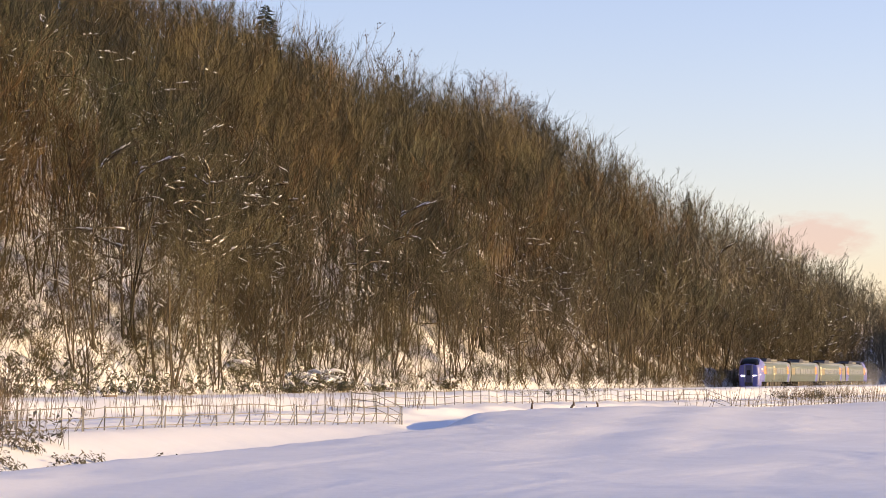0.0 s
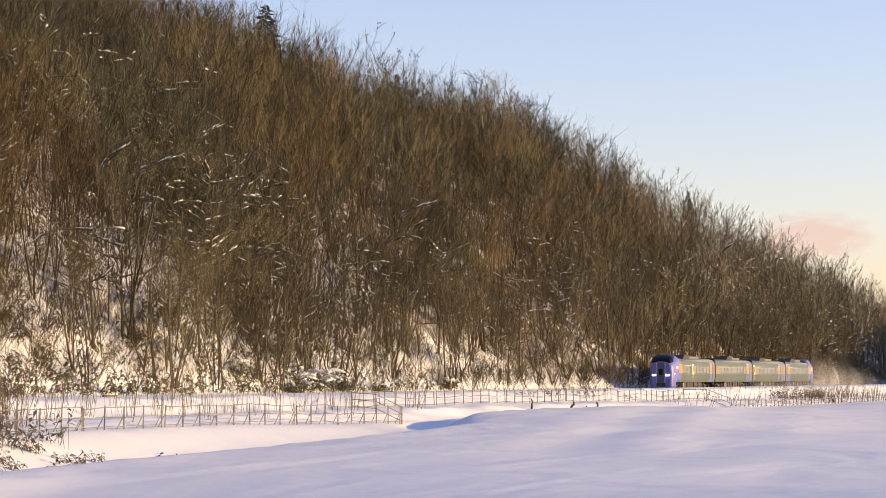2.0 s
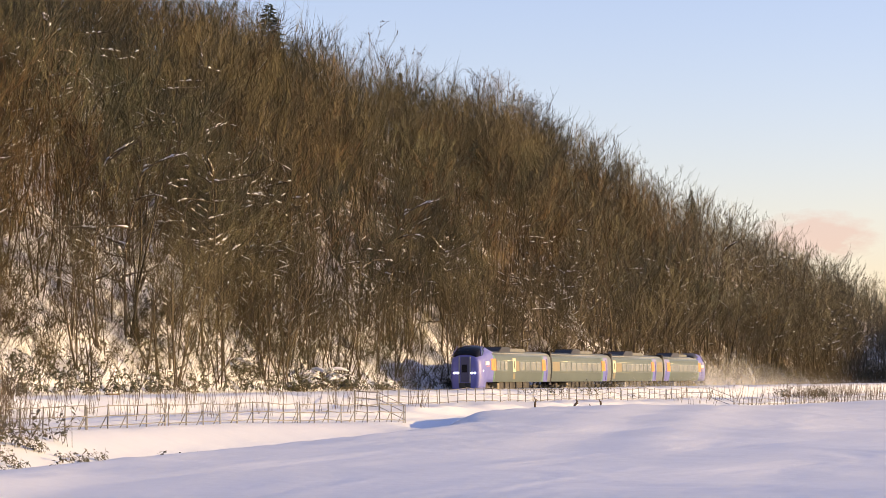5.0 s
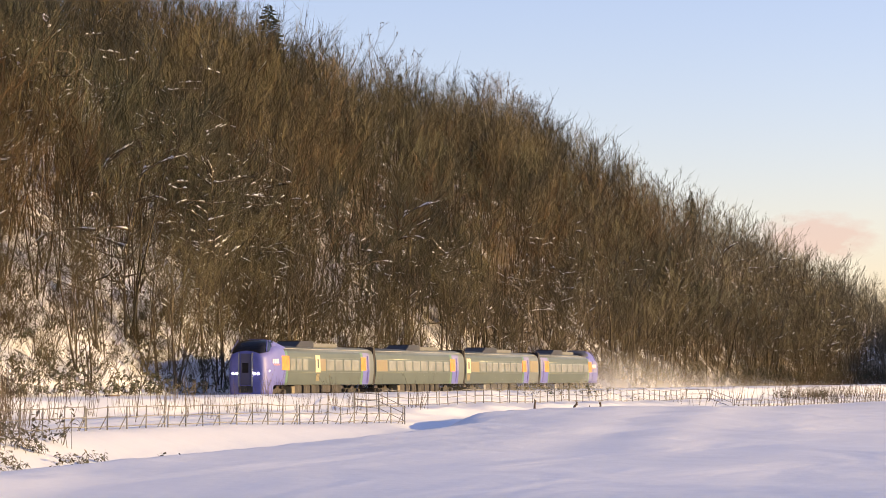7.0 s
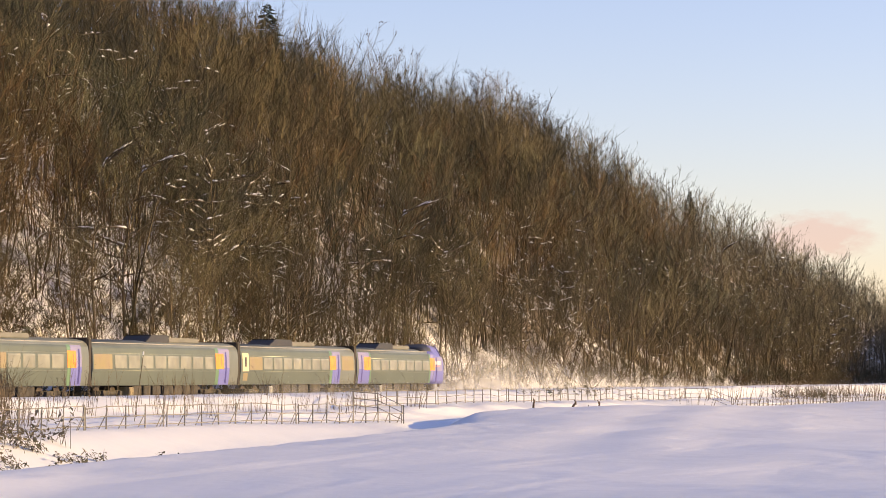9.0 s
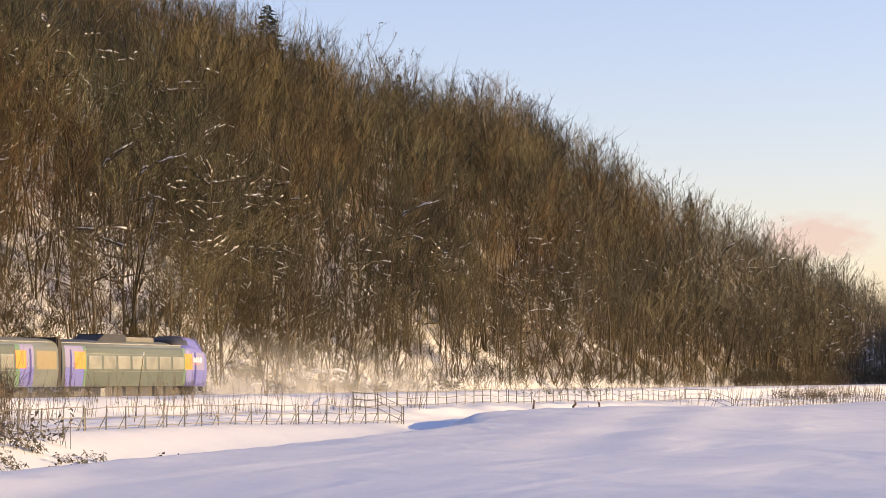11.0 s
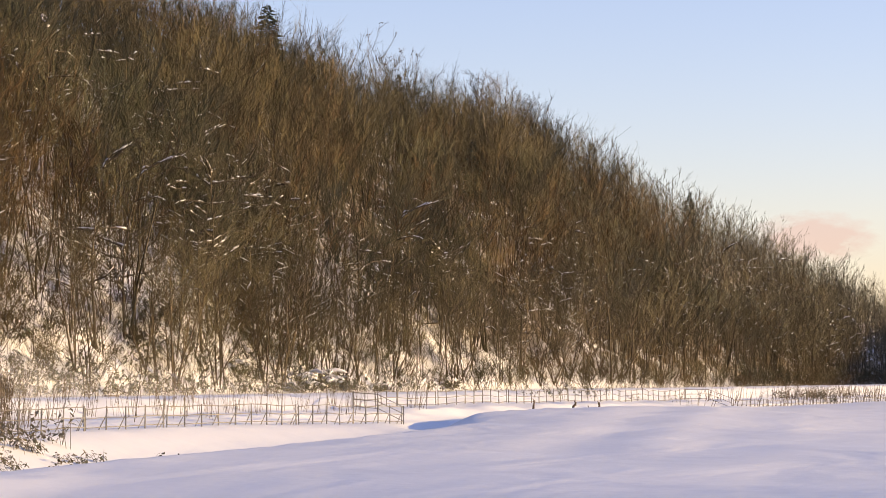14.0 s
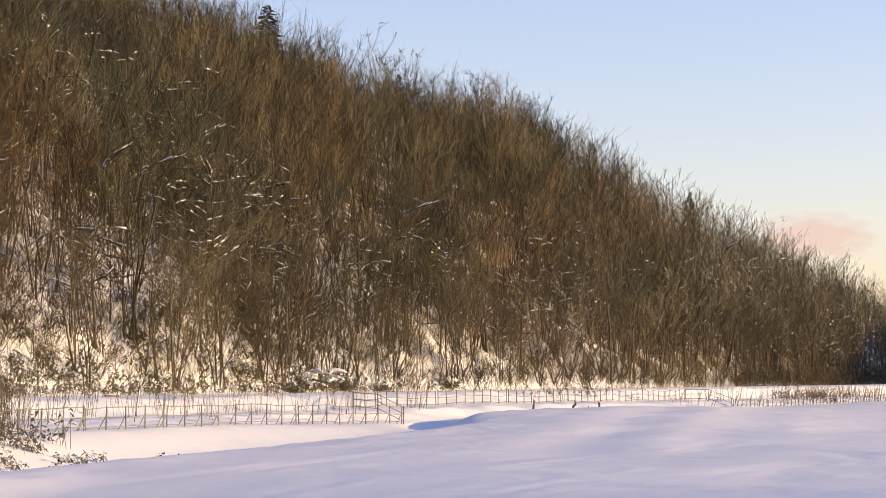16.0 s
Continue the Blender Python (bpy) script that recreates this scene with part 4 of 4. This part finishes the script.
def plate(x0, x1, z0, z1, side, lift=0.006, thick=0.03):
    """A panel that follows the car's side, a little proud of it."""
    bm = bmesh.new()
    zs = sorted({z0, z1, *[z for z, _ in SIDE if z0 < z < z1]})
    out = [[bm.verts.new((x, side * (half(z) + lift), z)) for z in zs] for x in (x0, x1)]
    inn = [[bm.verts.new((x, side * (half(z) + lift - thick), z)) for z in zs] for x in (x0, x1)]
    for k in range(len(zs) - 1):
        bm.faces.new((out[0][k], out[1][k], out[1][k + 1], out[0][k + 1]))
        bm.faces.new((inn[0][k], inn[0][k + 1], inn[1][k + 1], inn[1][k]))
        for e in (0, 1):
            bm.faces.new((out[e][k], out[e][k + 1], inn[e][k + 1], inn[e][k]))
    bm.faces.new((out[0][0], inn[0][0], inn[1][0], out[1][0]))
    bm.faces.new((out[0][-1], out[1][-1], inn[1][-1], inn[0][-1]))
    bmesh.ops.recalc_face_normals(bm, faces=bm.faces)
    return bm


def bogie(car, x):
    b = part("bogie", box(bmesh.new(), x - 1.5, x + 1.5, -1.0, 1.0, 0.42, 0.66, 0.06), UNDER, car)
    for dx in (-1.05, 1.05):
        for y in (-0.56, 0.56):
            part("wheel", rod(bmesh.new(), (x + dx, y - 0.06, 0.48), (x + dx, y + 0.06, 0.48), 0.43, 0.43, 20), RAIL, b)
        for y in (-1.05, 1.05):
            part("axle_box", box(bmesh.new(), x + dx - 0.2, x + dx + 0.2, y - 0.12, y + 0.12, 0.34, 0.64, 0.03), UNDER, b)


def roof_unit(car, x0, x1, x2):
    """A dark sloping fairing followed by a grey cooling unit."""
    bm = box(bmesh.new(), x0, x1, -0.85, 0.85, 3.45, 3.96, 0.05)
    for v in bm.verts:
        if v.co.z > 3.7:
            v.co.x = x0 + (v.co.x - x0) * 0.72 + (x1 - x0) * 0.26
    part("roof_fairing", bm, BLACK, car, "soot-black roof fairing")
    part("cooling_unit", box(bmesh.new(), x1 + 0.04, x2, -0.8, 0.8, 3.5, 3.82, 0.06), COOLER, car, "dull grey roof cooling unit")


def windows(car, spans, side):
    for a, b in spans:
        fr = part("window_frame", plate(a - 0.09, b + 0.09, 1.88, 2.75, side, 0.006, 0.03), GREYGREEN, car)
        part("pane", plate(a, b, 1.95, 2.69, side, 0.012, 0.02), BLIND, fr)


def doors(car, orange, green, lilac, slot, side):
    if lilac:
        part("lilac_panel", plate(*lilac, 2.02, 3.22, side, 0.005), PALE_LILAC, car, "pale lilac upper door panel")
        part("lower_panel", plate(*lilac, 0.96, 2.01, side, 0.005), LILAC, car, "lilac lower door panel")
    part("stripe", plate(*green, 0.96, 3.24, side, 0.008), GREEN, car, "bright green vertical stripe")
    d = part("door_panel", plate(*orange, 1.94, 2.90, side, 0.014, 0.04), ORANGE, car, "bright orange door panel")
    part("handle_slot", plate((orange[0] + orange[1]) / 2 + 0.18, (orange[0] + orange[1]) / 2 + 0.28, 2.15, 2.72, side, 0.018, 0.02), TAN, d)
    if slot:
        part("door_slot", plate(*slot, 1.05, 3.0, side, 0.012, 0.03), NAVY, car, "dark blue door edge")


def cream_door(car, a, b, side):
    d = part("crew_door", plate(a, b, 1.80, 2.98, side, 0.014, 0.04), CREAM, car, "cream framed narrow door")
    part("slot_window", plate(a + (b - a) * 0.38, a + (b - a) * 0.64, 2.10, 2.72, side, 0.02, 0.02), BLACK, d)
    part("step_plate", plate(a + 0.15, b - 0.15, 1.2, 1.7, side, 0.008, 0.02), TAN, d)


def panes(a, b, n):
    w = (b - a) / n
    return [(a + i * w + 0.15, a + (i + 1) * w - 0.15) for i in range(n)]


def cab(car, flip, length):
    """Raised driving cab with its nose at x = -1 (or mirrored at the far end of the car)."""
    squash = 0.87 if flip else 0.72

    def f(bm):
        for v in bm.verts:
            if v.co.x < 4:
                v.co.x = 4 - (4 - v.co.x) * squash
        if flip:
            for v in bm.verts:
                v.co.x = length - v.co.x
            bmesh.ops.reverse_faces(bm, faces=bm.faces)
        return bm
    nose = [(-1.0, 0.66, 3.04, 0.36), (-0.95, 0.78, 3.16, 0.31), (-0.78, 0.88, 3.24, 0.28), (-0.40, 0.95, 3.31, 0.28), (0.3, 1.0, 3.40, 0.28), (1.1, 1.0, 3.52, 0.34),
            (1.25, 1.0, 3.58, 0.90), (1.9, 1.0, 3.68, 0.94), (2.7, 1.0, 3.78, 0.94), (3.6, 1.002, 3.70, 0.94), (4.02, 1.002, 3.63, 0.94)]
    tail = [(-1.0, 0.90, 3.10, 0.94), (-0.95, 0.96, 3.18, 0.92), (-0.8, 0.995, 3.26, 0.90), (-0.3, 1.0, 3.36, 0.90), (0.6, 1.0, 3.52, 0.92), (1.4, 1.002, 3.63, 0.94), (3.3, 1.002, 3.63, 0.94)]
    part("cab_shell", f(shell(tail if flip else nose)), LILAC, car, "glossy lilac driving cab with a rounded nose")
    # raised dark canopy
    bm = bmesh.new()
    rows = [(-0.84, 0.70, 3.26, 3.02), (-0.45, 0.84, 3.50, 3.08), (0.0, 0.89, 3.72, 3.12), (0.45, 0.88, 3.87, 3.16), (1.0, 0.83, 3.95, 3.26), (1.7, 0.76, 3.98, 3.50), (2.3, 0.70, 3.98, 3.82)]
    rings = []
    for x, w, top, low in rows:
        rings.append([bm.verts.new((x, y * w * 1.36, low + (top - low) * k)) for y, k in ((-1, 0), (-0.93, 0.55), (-0.75, 0.9), (-0.35, 1), (0.35, 1), (0.75, 0.9), (0.93, 0.55), (1, 0))])
    for a, b in zip(rings, rings[1:]):
        for i in range(7):
            bm.faces.new((a[i], a[i + 1], b[i + 1], b[i])).smooth = True
    bm.faces.new(rings[0])
    bm.faces.new(rings[-1][::-1])
    bmesh.ops.recalc_face_normals(bm, faces=bm.faces)
    # the rear screen's sky reflection is painted on as plain lilac
    part("windscreen", f(bm), LILAC if flip else GLASS, car, "sloping rear windscreen coloured lilac for the sky it reflects" if flip else "dark wrap-around raised windscreen")
    bm = bmesh.new()
    rows = [(1.70, 0.81, 4.01, 3.2), (2.4, 0.82, 3.98, 3.2), (3.4, 0.86, 3.82, 3.25), (4.6, 0.88, 3.60, 3.3)]
    rings = []
    for x, w, top, low in rows:
        rings.append([bm.verts.new((x, y * w * 1.36, low + (top - low) * k)) for y, k in ((-1, 0), (-0.93, 0.55), (-0.75, 0.9), (-0.35, 1), (0.35, 1), (0.75, 0.9), (0.93, 0.55), (1, 0))])
    for a, b in zip(rings, rings[1:]):
        for i in range(7):
            bm.faces.new((a[i], a[i + 1], b[i + 1], b[i])).smooth = True
    bm.faces.new(rings[0])
    bm.faces.new(rings[-1][::-1])
    bmesh.ops.recalc_face_normals(bm, faces=bm.faces)
    part("cab_roof", f(bm), BLACK if flip else LILAC, car, "soot-black fairing sloping down to the roof" if flip else "lilac fairing sloping down to the roof")
    for y0, y1 in ((-1.31, -1.25), (1.25, 1.31)):
        bm = bmesh.new()
        rod(bm, (-0.25, (y0 + y1) / 2 * 0.97, 3.16), (0.62, (y0 + y1) / 2 * 0.80, 3.90), 0.045, 0.035, 6)
        part("window_pillar", f(bm), LILAC, car)
    # gangway door between two pale edges
    g = part("gangway_door", f(box(bmesh.new(), -1.06, -0.9, -0.36, 0.36, 0.95, 3.02, 0.03)), DOOR_GREY, car, "dark blue-grey recessed gangway door")
    part("door_window", f(box(bmesh.new(), -1.12, -1.09, -0.22, 0.22, 1.75, 2.40, 0.01)), GLASS, g)
    for y in (-0.47, 0.47):
        part("gangway_edge", f(box(bmesh.new(), -1.16, -0.88, y - 0.045, y + 0.045, 0.85, 3.08, 0.025)), ROOF, car, "pale grey upright edge")
    part("coupler", f(rod(bmesh.new(), (-1.35, 0, 0.72), (-0.7, 0, 0.72), 0.16, 0.2, 8)), BLACK, car)
    part("nose_apron", f(box(bmesh.new(), -1.02, -0.5, -0.55, 0.55, 0.40, 0.95, 0.05)), BLACK, car, "black lower nose opening")
    for y in (-1.0, 1.0):
        part("nose_vent", f(box(bmesh.new(), -0.90, -0.6, y - 0.13, y + 0.13, 0.62, 0.92, 0.04)), BLACK, car)
    for y in (-0.88, -0.62, 0.62, 0.88):
        part("headlight" if not flip else "tail_light", f(box(bmesh.new(), -1.03, -0.86, y - 0.11, y + 0.11, 1.61, 1.80, 0.05)), BLACK if flip else LAMP, car)
    if not flip:
        part("marker_lamp", f(box(bmesh.new(), 0.02, 0.16, -1.40, -1.33, 1.84, 1.94, 0.02)), SMALL_LAMP, car)
        part("marker_lamp", f(box(bmesh.new(), 0.02, 0.16, 1.33, 1.40, 1.84, 1.94, 0.02)), SMALL_LAMP, car)
    # white emblem as plain shapes
    for sd in (-1, 1):
        back = 0.75 if flip else 0.0
        for a, b in ((0.85, 1.15), (1.28, 1.58), (1.70, 2.00), (2.10, 2.28)):
            part("emblem_bar", f(plate(a - back, b - back, 2.38, 2.68, sd, 0.012, 0.02)), WHITE, car)
        part("emblem_underline", f(plate(1.1 - back, 2.6 - back, 2.26, 2.31, sd, 0.012, 0.02)), ORANGE, car)


def make_car(i):
    car = empty("rail_car")
    start = (4.0, 0.24, 0.24, 0.24)[i]
    stop = (21.43, 21.43, 21.43, 17.1)[i]
    part("body", shell([(start, 1, 3.62, 0.94), (stop, 1, 3.62, 0.94)]), SILVER, car)
    lower = ((4.5, 18.7), (0.2, 17.8), (0.2, 16.4), (3.2, 16.6))[i]
    for sd in (-1, 1):
        part("lower_side", plate(*lower, 0.97, 1.80, sd, 0.004), GREYGREEN, car, "grey-green lower body panel")
        part("window_band", plate(lower[0] + (0.1 if i else 0), lower[1], 1.82, 2.78, sd, 0.003), GREYGREEN, car, "grey-green band between the windows")
        part("upper_band", plate(lower[0] + (0.1 if i else 0), lower[1], 2.80, 3.22, sd, 0.004), GREYGREEN, car, "grey-green band above the windows")
        if i == 0:
            windows(car, panes(4.75, 8.2, 3) + panes(11.6, 18.4, 4), sd)
            cream_door(car, 9.6, 10.5, sd)
            part("tan_panel", plate(10.6, 11.55, 1.9, 2.74, sd), TAN, car)
            doors(car, (3.32, 4.67), (4.02, 4.45), None, None, sd)
            doors(car, (18.72, 19.8), (18.7, 19.15), (19.17, 20.5), (20.07, 20.27), sd)
        elif i == 1:
            windows(car, panes(3.0, 15.95, 7)[:7] + [(16.15, 17.4)], sd)
            part("tan_panel", plate(0.4, 2.8, 1.9, 2.74, sd), TAN, car)
            doors(car, (17.8, 19.1), (17.8, 18.3), (18.32, 20.0), (19.35, 19.55), sd)
        elif i == 2:
            windows(car, panes(4.0, 16.3, 7), sd)
            cream_door(car, 0.5, 1.55, sd)
            part("tan_panel", plate(1.7, 3.9, 1.9, 2.74, sd), TAN, car)
            part("tan_panel", plate(18.8, 21.2, 1.9, 2.9, sd), TAN, car)
            doors(car, (16.4, 17.6), (16.4, 16.9), (16.92, 18.5), (18.0, 18.22), sd)
        else:
            windows(car, panes(3.4, 16.8, 7), sd)
            doors(car, (1.75, 3.1), (2.95, 3.25), (0.6, 2.93), (1.2, 1.4), sd)
            doors(car, (16.85, 17.95), (16.62, 16.95), None, (18.3, 18.55), sd)
    if i == 3:
        for sd in (-1, 1):
            part("lilac_panel", plate(17.98, 19.8, 1.92, 2.98, sd, 0.007), PALE_LILAC, car, "pale lilac rear cab panel")
    part("roof_rib", box(bmesh.new(), start + 0.3, stop - 0.3, -1.16, -1.12, 3.36, 3.41, 0.01), ROOF, car)
    roof_unit(car, *((7.2, 10.6, 15.3), (8.4, 11.9, 16.5), (6.3, 10.6, 15.0), (5.6, 9.6, 13.6))[i])
    if i:
        part("gangway", box(bmesh.new(), -0.26, 0.26, -1.33, 1.33, 0.92, 3.66, 0.08), RUBBER, car, "dark rubber gangway bellows")
    for x in ((3.4, 17.9), (3.4, 17.9), (3.4, 17.9), (3.4, 16.2))[i]:
        bogie(car, x)
    q = np.random.RandomState(40 + i)
    x = 5.9
    while x < 14.6:
        w = q.uniform(0.9, 2.2)
        part("equipment_box", box(bmesh.new(), x, min(x + w, 15.4), -1.25, 1.25, q.uniform(0.28, 0.42), 0.93, 0.04), UNDER, car)
        x += w + q.uniform(0.12, 0.4)
    part("tank", box(bmesh.new(), 5.25, 5.85, -1.33, -0.6, 0.35, 0.85, 0.03), (TAN, TAN, ROOF, ROOF)[i], car, "pale underfloor box")
    if i == 0:
        cab(car, False, 0)
    if i == 3:
        cab(car, True, 20.0)
    words = ("leading diesel rail car with lilac cab and grey-green side", "grey-green diesel rail car with orange door and lilac stripe",
             "grey-green diesel rail car with cream door and orange panel", "rear diesel rail car with lilac cab and grey-green side")
    return tagged(car, words[i], "rail car", "cars of the train")


cars = [make_car(i) for i in range(4)]


# ---- snow powder whirled up by the train ----
def powder_material():
    """Ice dust: scatters light to both sides."""
    m = bpy.data.materials.new("powder_snow")
    m.use_nodes = True
    n, l = m.node_tree.nodes, m.node_tree.links
    n.remove(n["Principled BSDF"])
    a, b, mx = n.new("ShaderNodeBsdfDiffuse"), n.new("ShaderNodeBsdfTranslucent"), n.new("ShaderNodeMixShader")
    a.inputs["Color"].default_value = b.inputs["Color"].default_value = (0.88, 0.88, 0.90, 1)
    mx.inputs[0].default_value = 0.5
    l.new(a.outputs[0], mx.inputs[1])
    l.new(b.outputs[0], mx.inputs[2])
    l.new(mx.outputs[0], n["Material Output"].inputs[0])
    return m


POWDER = powder_material()


def powder_mesh(seed, n, sx, sy, zmax, size):
    r = np.random.RandomState(seed)
    C = np.stack([r.normal(0, sx, n), r.normal(0, sy, n), zmax * r.rand(n) ** 1.7], -1)
    C[:, 2] *= 0.55 + 0.45 * np.sin(C[:, 0] * 0.5 + r.uniform(0, 6)) * np.cos(C[:, 0] * 0.21 + r.uniform(0, 6))
    C[:, 2] = np.abs(C[:, 2])
    s = size * r.uniform(0.5, 1.3, n)[:, None]
    T = np.array([(1, 0, 0.15), (0, 1, -0.15), (-1, 0, 0.15), (0, -1, -0.15)]) * 0.5
    A = r.normal(0, 1, (n, 3, 3))
    A /= np.linalg.norm(A, axis=2)[:, :, None]
    V = (C[:, None, :] + np.einsum("kj,njc->nkc", T, A) * s[:, :, None]).reshape(-1, 3)
    k = np.arange(n)[:, None] * 4
    F = np.concatenate([k + np.array(f)[None] for f in ((0, 1, 2), (0, 2, 3))])
    return tri_mesh("powder", V, F, POWDER)


def haze_material(length, height, most):
    """Thin drifting ice haze: fades towards its top and its ends, torn by noise."""
    m = bpy.data.materials.new("ice_haze")
    m.use_nodes = True
    n, l = m.node_tree.nodes, m.node_tree.links
    n.remove(n["Principled BSDF"])
    co, sp, no = n.new("ShaderNodeTexCoord"), n.new("ShaderNodeSeparateXYZ"), n.new("ShaderNodeTexNoise")
    no.inputs["Scale"].default_value, no.inputs["Detail"].default_value = 0.35, 4
    l.new(co.outputs["Object"], sp.inputs[0])
    l.new(co.outputs["Object"], no.inputs["Vector"])

    def calc(op, a, b):
        k = n.new("ShaderNodeMath")
        k.operation, k.use_clamp = op, op == "SUBTRACT"
        for i, v in enumerate((a, b)):
            if isinstance(v, (int, float)):
                k.inputs[i].default_value = v
            else:
                l.new(v, k.inputs[i])
        return k.outputs[0]

    up = calc("POWER", calc("SUBTRACT", 1.0, calc("DIVIDE", sp.outputs[2], height)), 1.5)
    end = calc("SUBTRACT", 1.0, calc("POWER", calc("ABSOLUTE", calc("DIVIDE", sp.outputs[0], length), 0), 2.0))
    torn = calc("SUBTRACT", calc("MULTIPLY", no.outputs[0], 2.6), 0.55)
    amount = calc("MULTIPLY", calc("MULTIPLY", up, end), calc("MULTIPLY", torn, most))
    a, b, mx, tr, out = (n.new("ShaderNode" + k) for k in ("BsdfDiffuse", "BsdfTranslucent", "MixShader", "BsdfTransparent", "MixShader"))
    a.inputs["Color"].default_value = b.inputs["Color"].default_value = (0.74, 0.75, 0.78, 1)
    mx.inputs[0].default_value = 0.5
    l.new(a.outputs[0], mx.inputs[1])
    l.new(b.outputs[0], mx.inputs[2])
    l.new(amount, out.inputs[0])
    l.new(tr.outputs[0], out.inputs[1])
    l.new(mx.outputs[0], out.inputs[2])
    l.new(out.outputs[0], n["Material Output"].inputs[0])
    return m


def haze_mesh(seed, length, width, height, flakes, size, mat):
    """A lumpy long shell of haze with loose flakes in it."""
    me = powder_mesh(seed, flakes, length * 0.45, width * 0.6, height, size)
    bm = bmesh.new()
    bm.from_mesh(me)
    for f in bm.faces:
        f.material_index = 1
    r = bmesh.ops.create_icosphere(bm, subdivisions=4, radius=1)
    for v in r["verts"]:
        k = 1 + 0.22 * noise.noise(v.co * 2.2 + Vector((seed, 0, 0)))
        v.co = Vector((v.co.x * length * k, v.co.y * width * k, v.co.z * height * k))
    fs = {f for v in r["verts"] for f in v.link_faces}
    for f in fs:
        f.material_index, f.smooth = 0, True
    out = bpy.data.meshes.new("powder")
    bm.to_mesh(out)
    bm.free()
    out.materials.append(mat)
    out.materials.append(POWDER)
    return out


HAZE, LOW_HAZE = haze_material(17, 5.0, 0.5), haze_material(22, 1.7, 0.35)
PUFF = [haze_mesh(900 + k, 17, 2.2, 5.0, 1100, 0.034, HAZE) for k in range(3)]
puffs = []
for k in range(19):
    ob = new("snow_puff", PUFF[k % 3])
    puffs.append((tagged(ob, "fine powder snow whirled up behind the passing train", "snow cloud", "puffs of powder snow", "stuff"), 345 - 21 * k))
LOW = haze_mesh(950, 22, 2.2, 1.7, 2400, 0.032, LOW_HAZE)
sprays = []
for k, at in enumerate((58, 84)):
    ob = new("snow_spray", LOW)
    sprays.append((tagged(ob, "low powder snow swirling under the train", "snow cloud", "snow sprays under the train", "stuff"), at))

# ---- what moves ----
SPEED, CAR_LENGTH, TRACK_Y = 23.57, 21.67, 1.4


def motions():
    for i, car in enumerate(cars):
        walk(car, [(t, pose(-SPEED * (t - 7) + CAR_LENGTH * i, TRACK_Y, 0)) for t in range(17)])
    for ob, at in sprays:
        walk(ob, [(t, pose(-SPEED * (t - 7) + at, TRACK_Y, 0)) for t in range(17)])
    # each puff lies in the snow until the train's tail has passed, leaps up, drifts after it and sinks back
    for ob, x in puffs:
        t0 = 7 + (83 - x) / SPEED
        keys = [(-0.35, -7, 0), (0.25, -0.6, -2), (0.9, 0, -4), (2.0, -1.1, -6.5), (3.4, -2.3, -9), (6.0, -3.7, -11), (10.0, -4.6, -12.5), (20.0, -5.2, -14)]
        times = [t0 + k[0] for k in keys]

        def at(t):
            return pose(x + float(np.interp(t, times, [k[2] for k in keys])), TRACK_Y + 0.4, float(np.interp(t, times, [k[1] for k in keys])))
        ts = sorted({0.0, 16.0, *[round(t, 2) for t in times if 0 < t < 16]})
        walk(ob, [(t, at(t)) for t in ts])


motions()
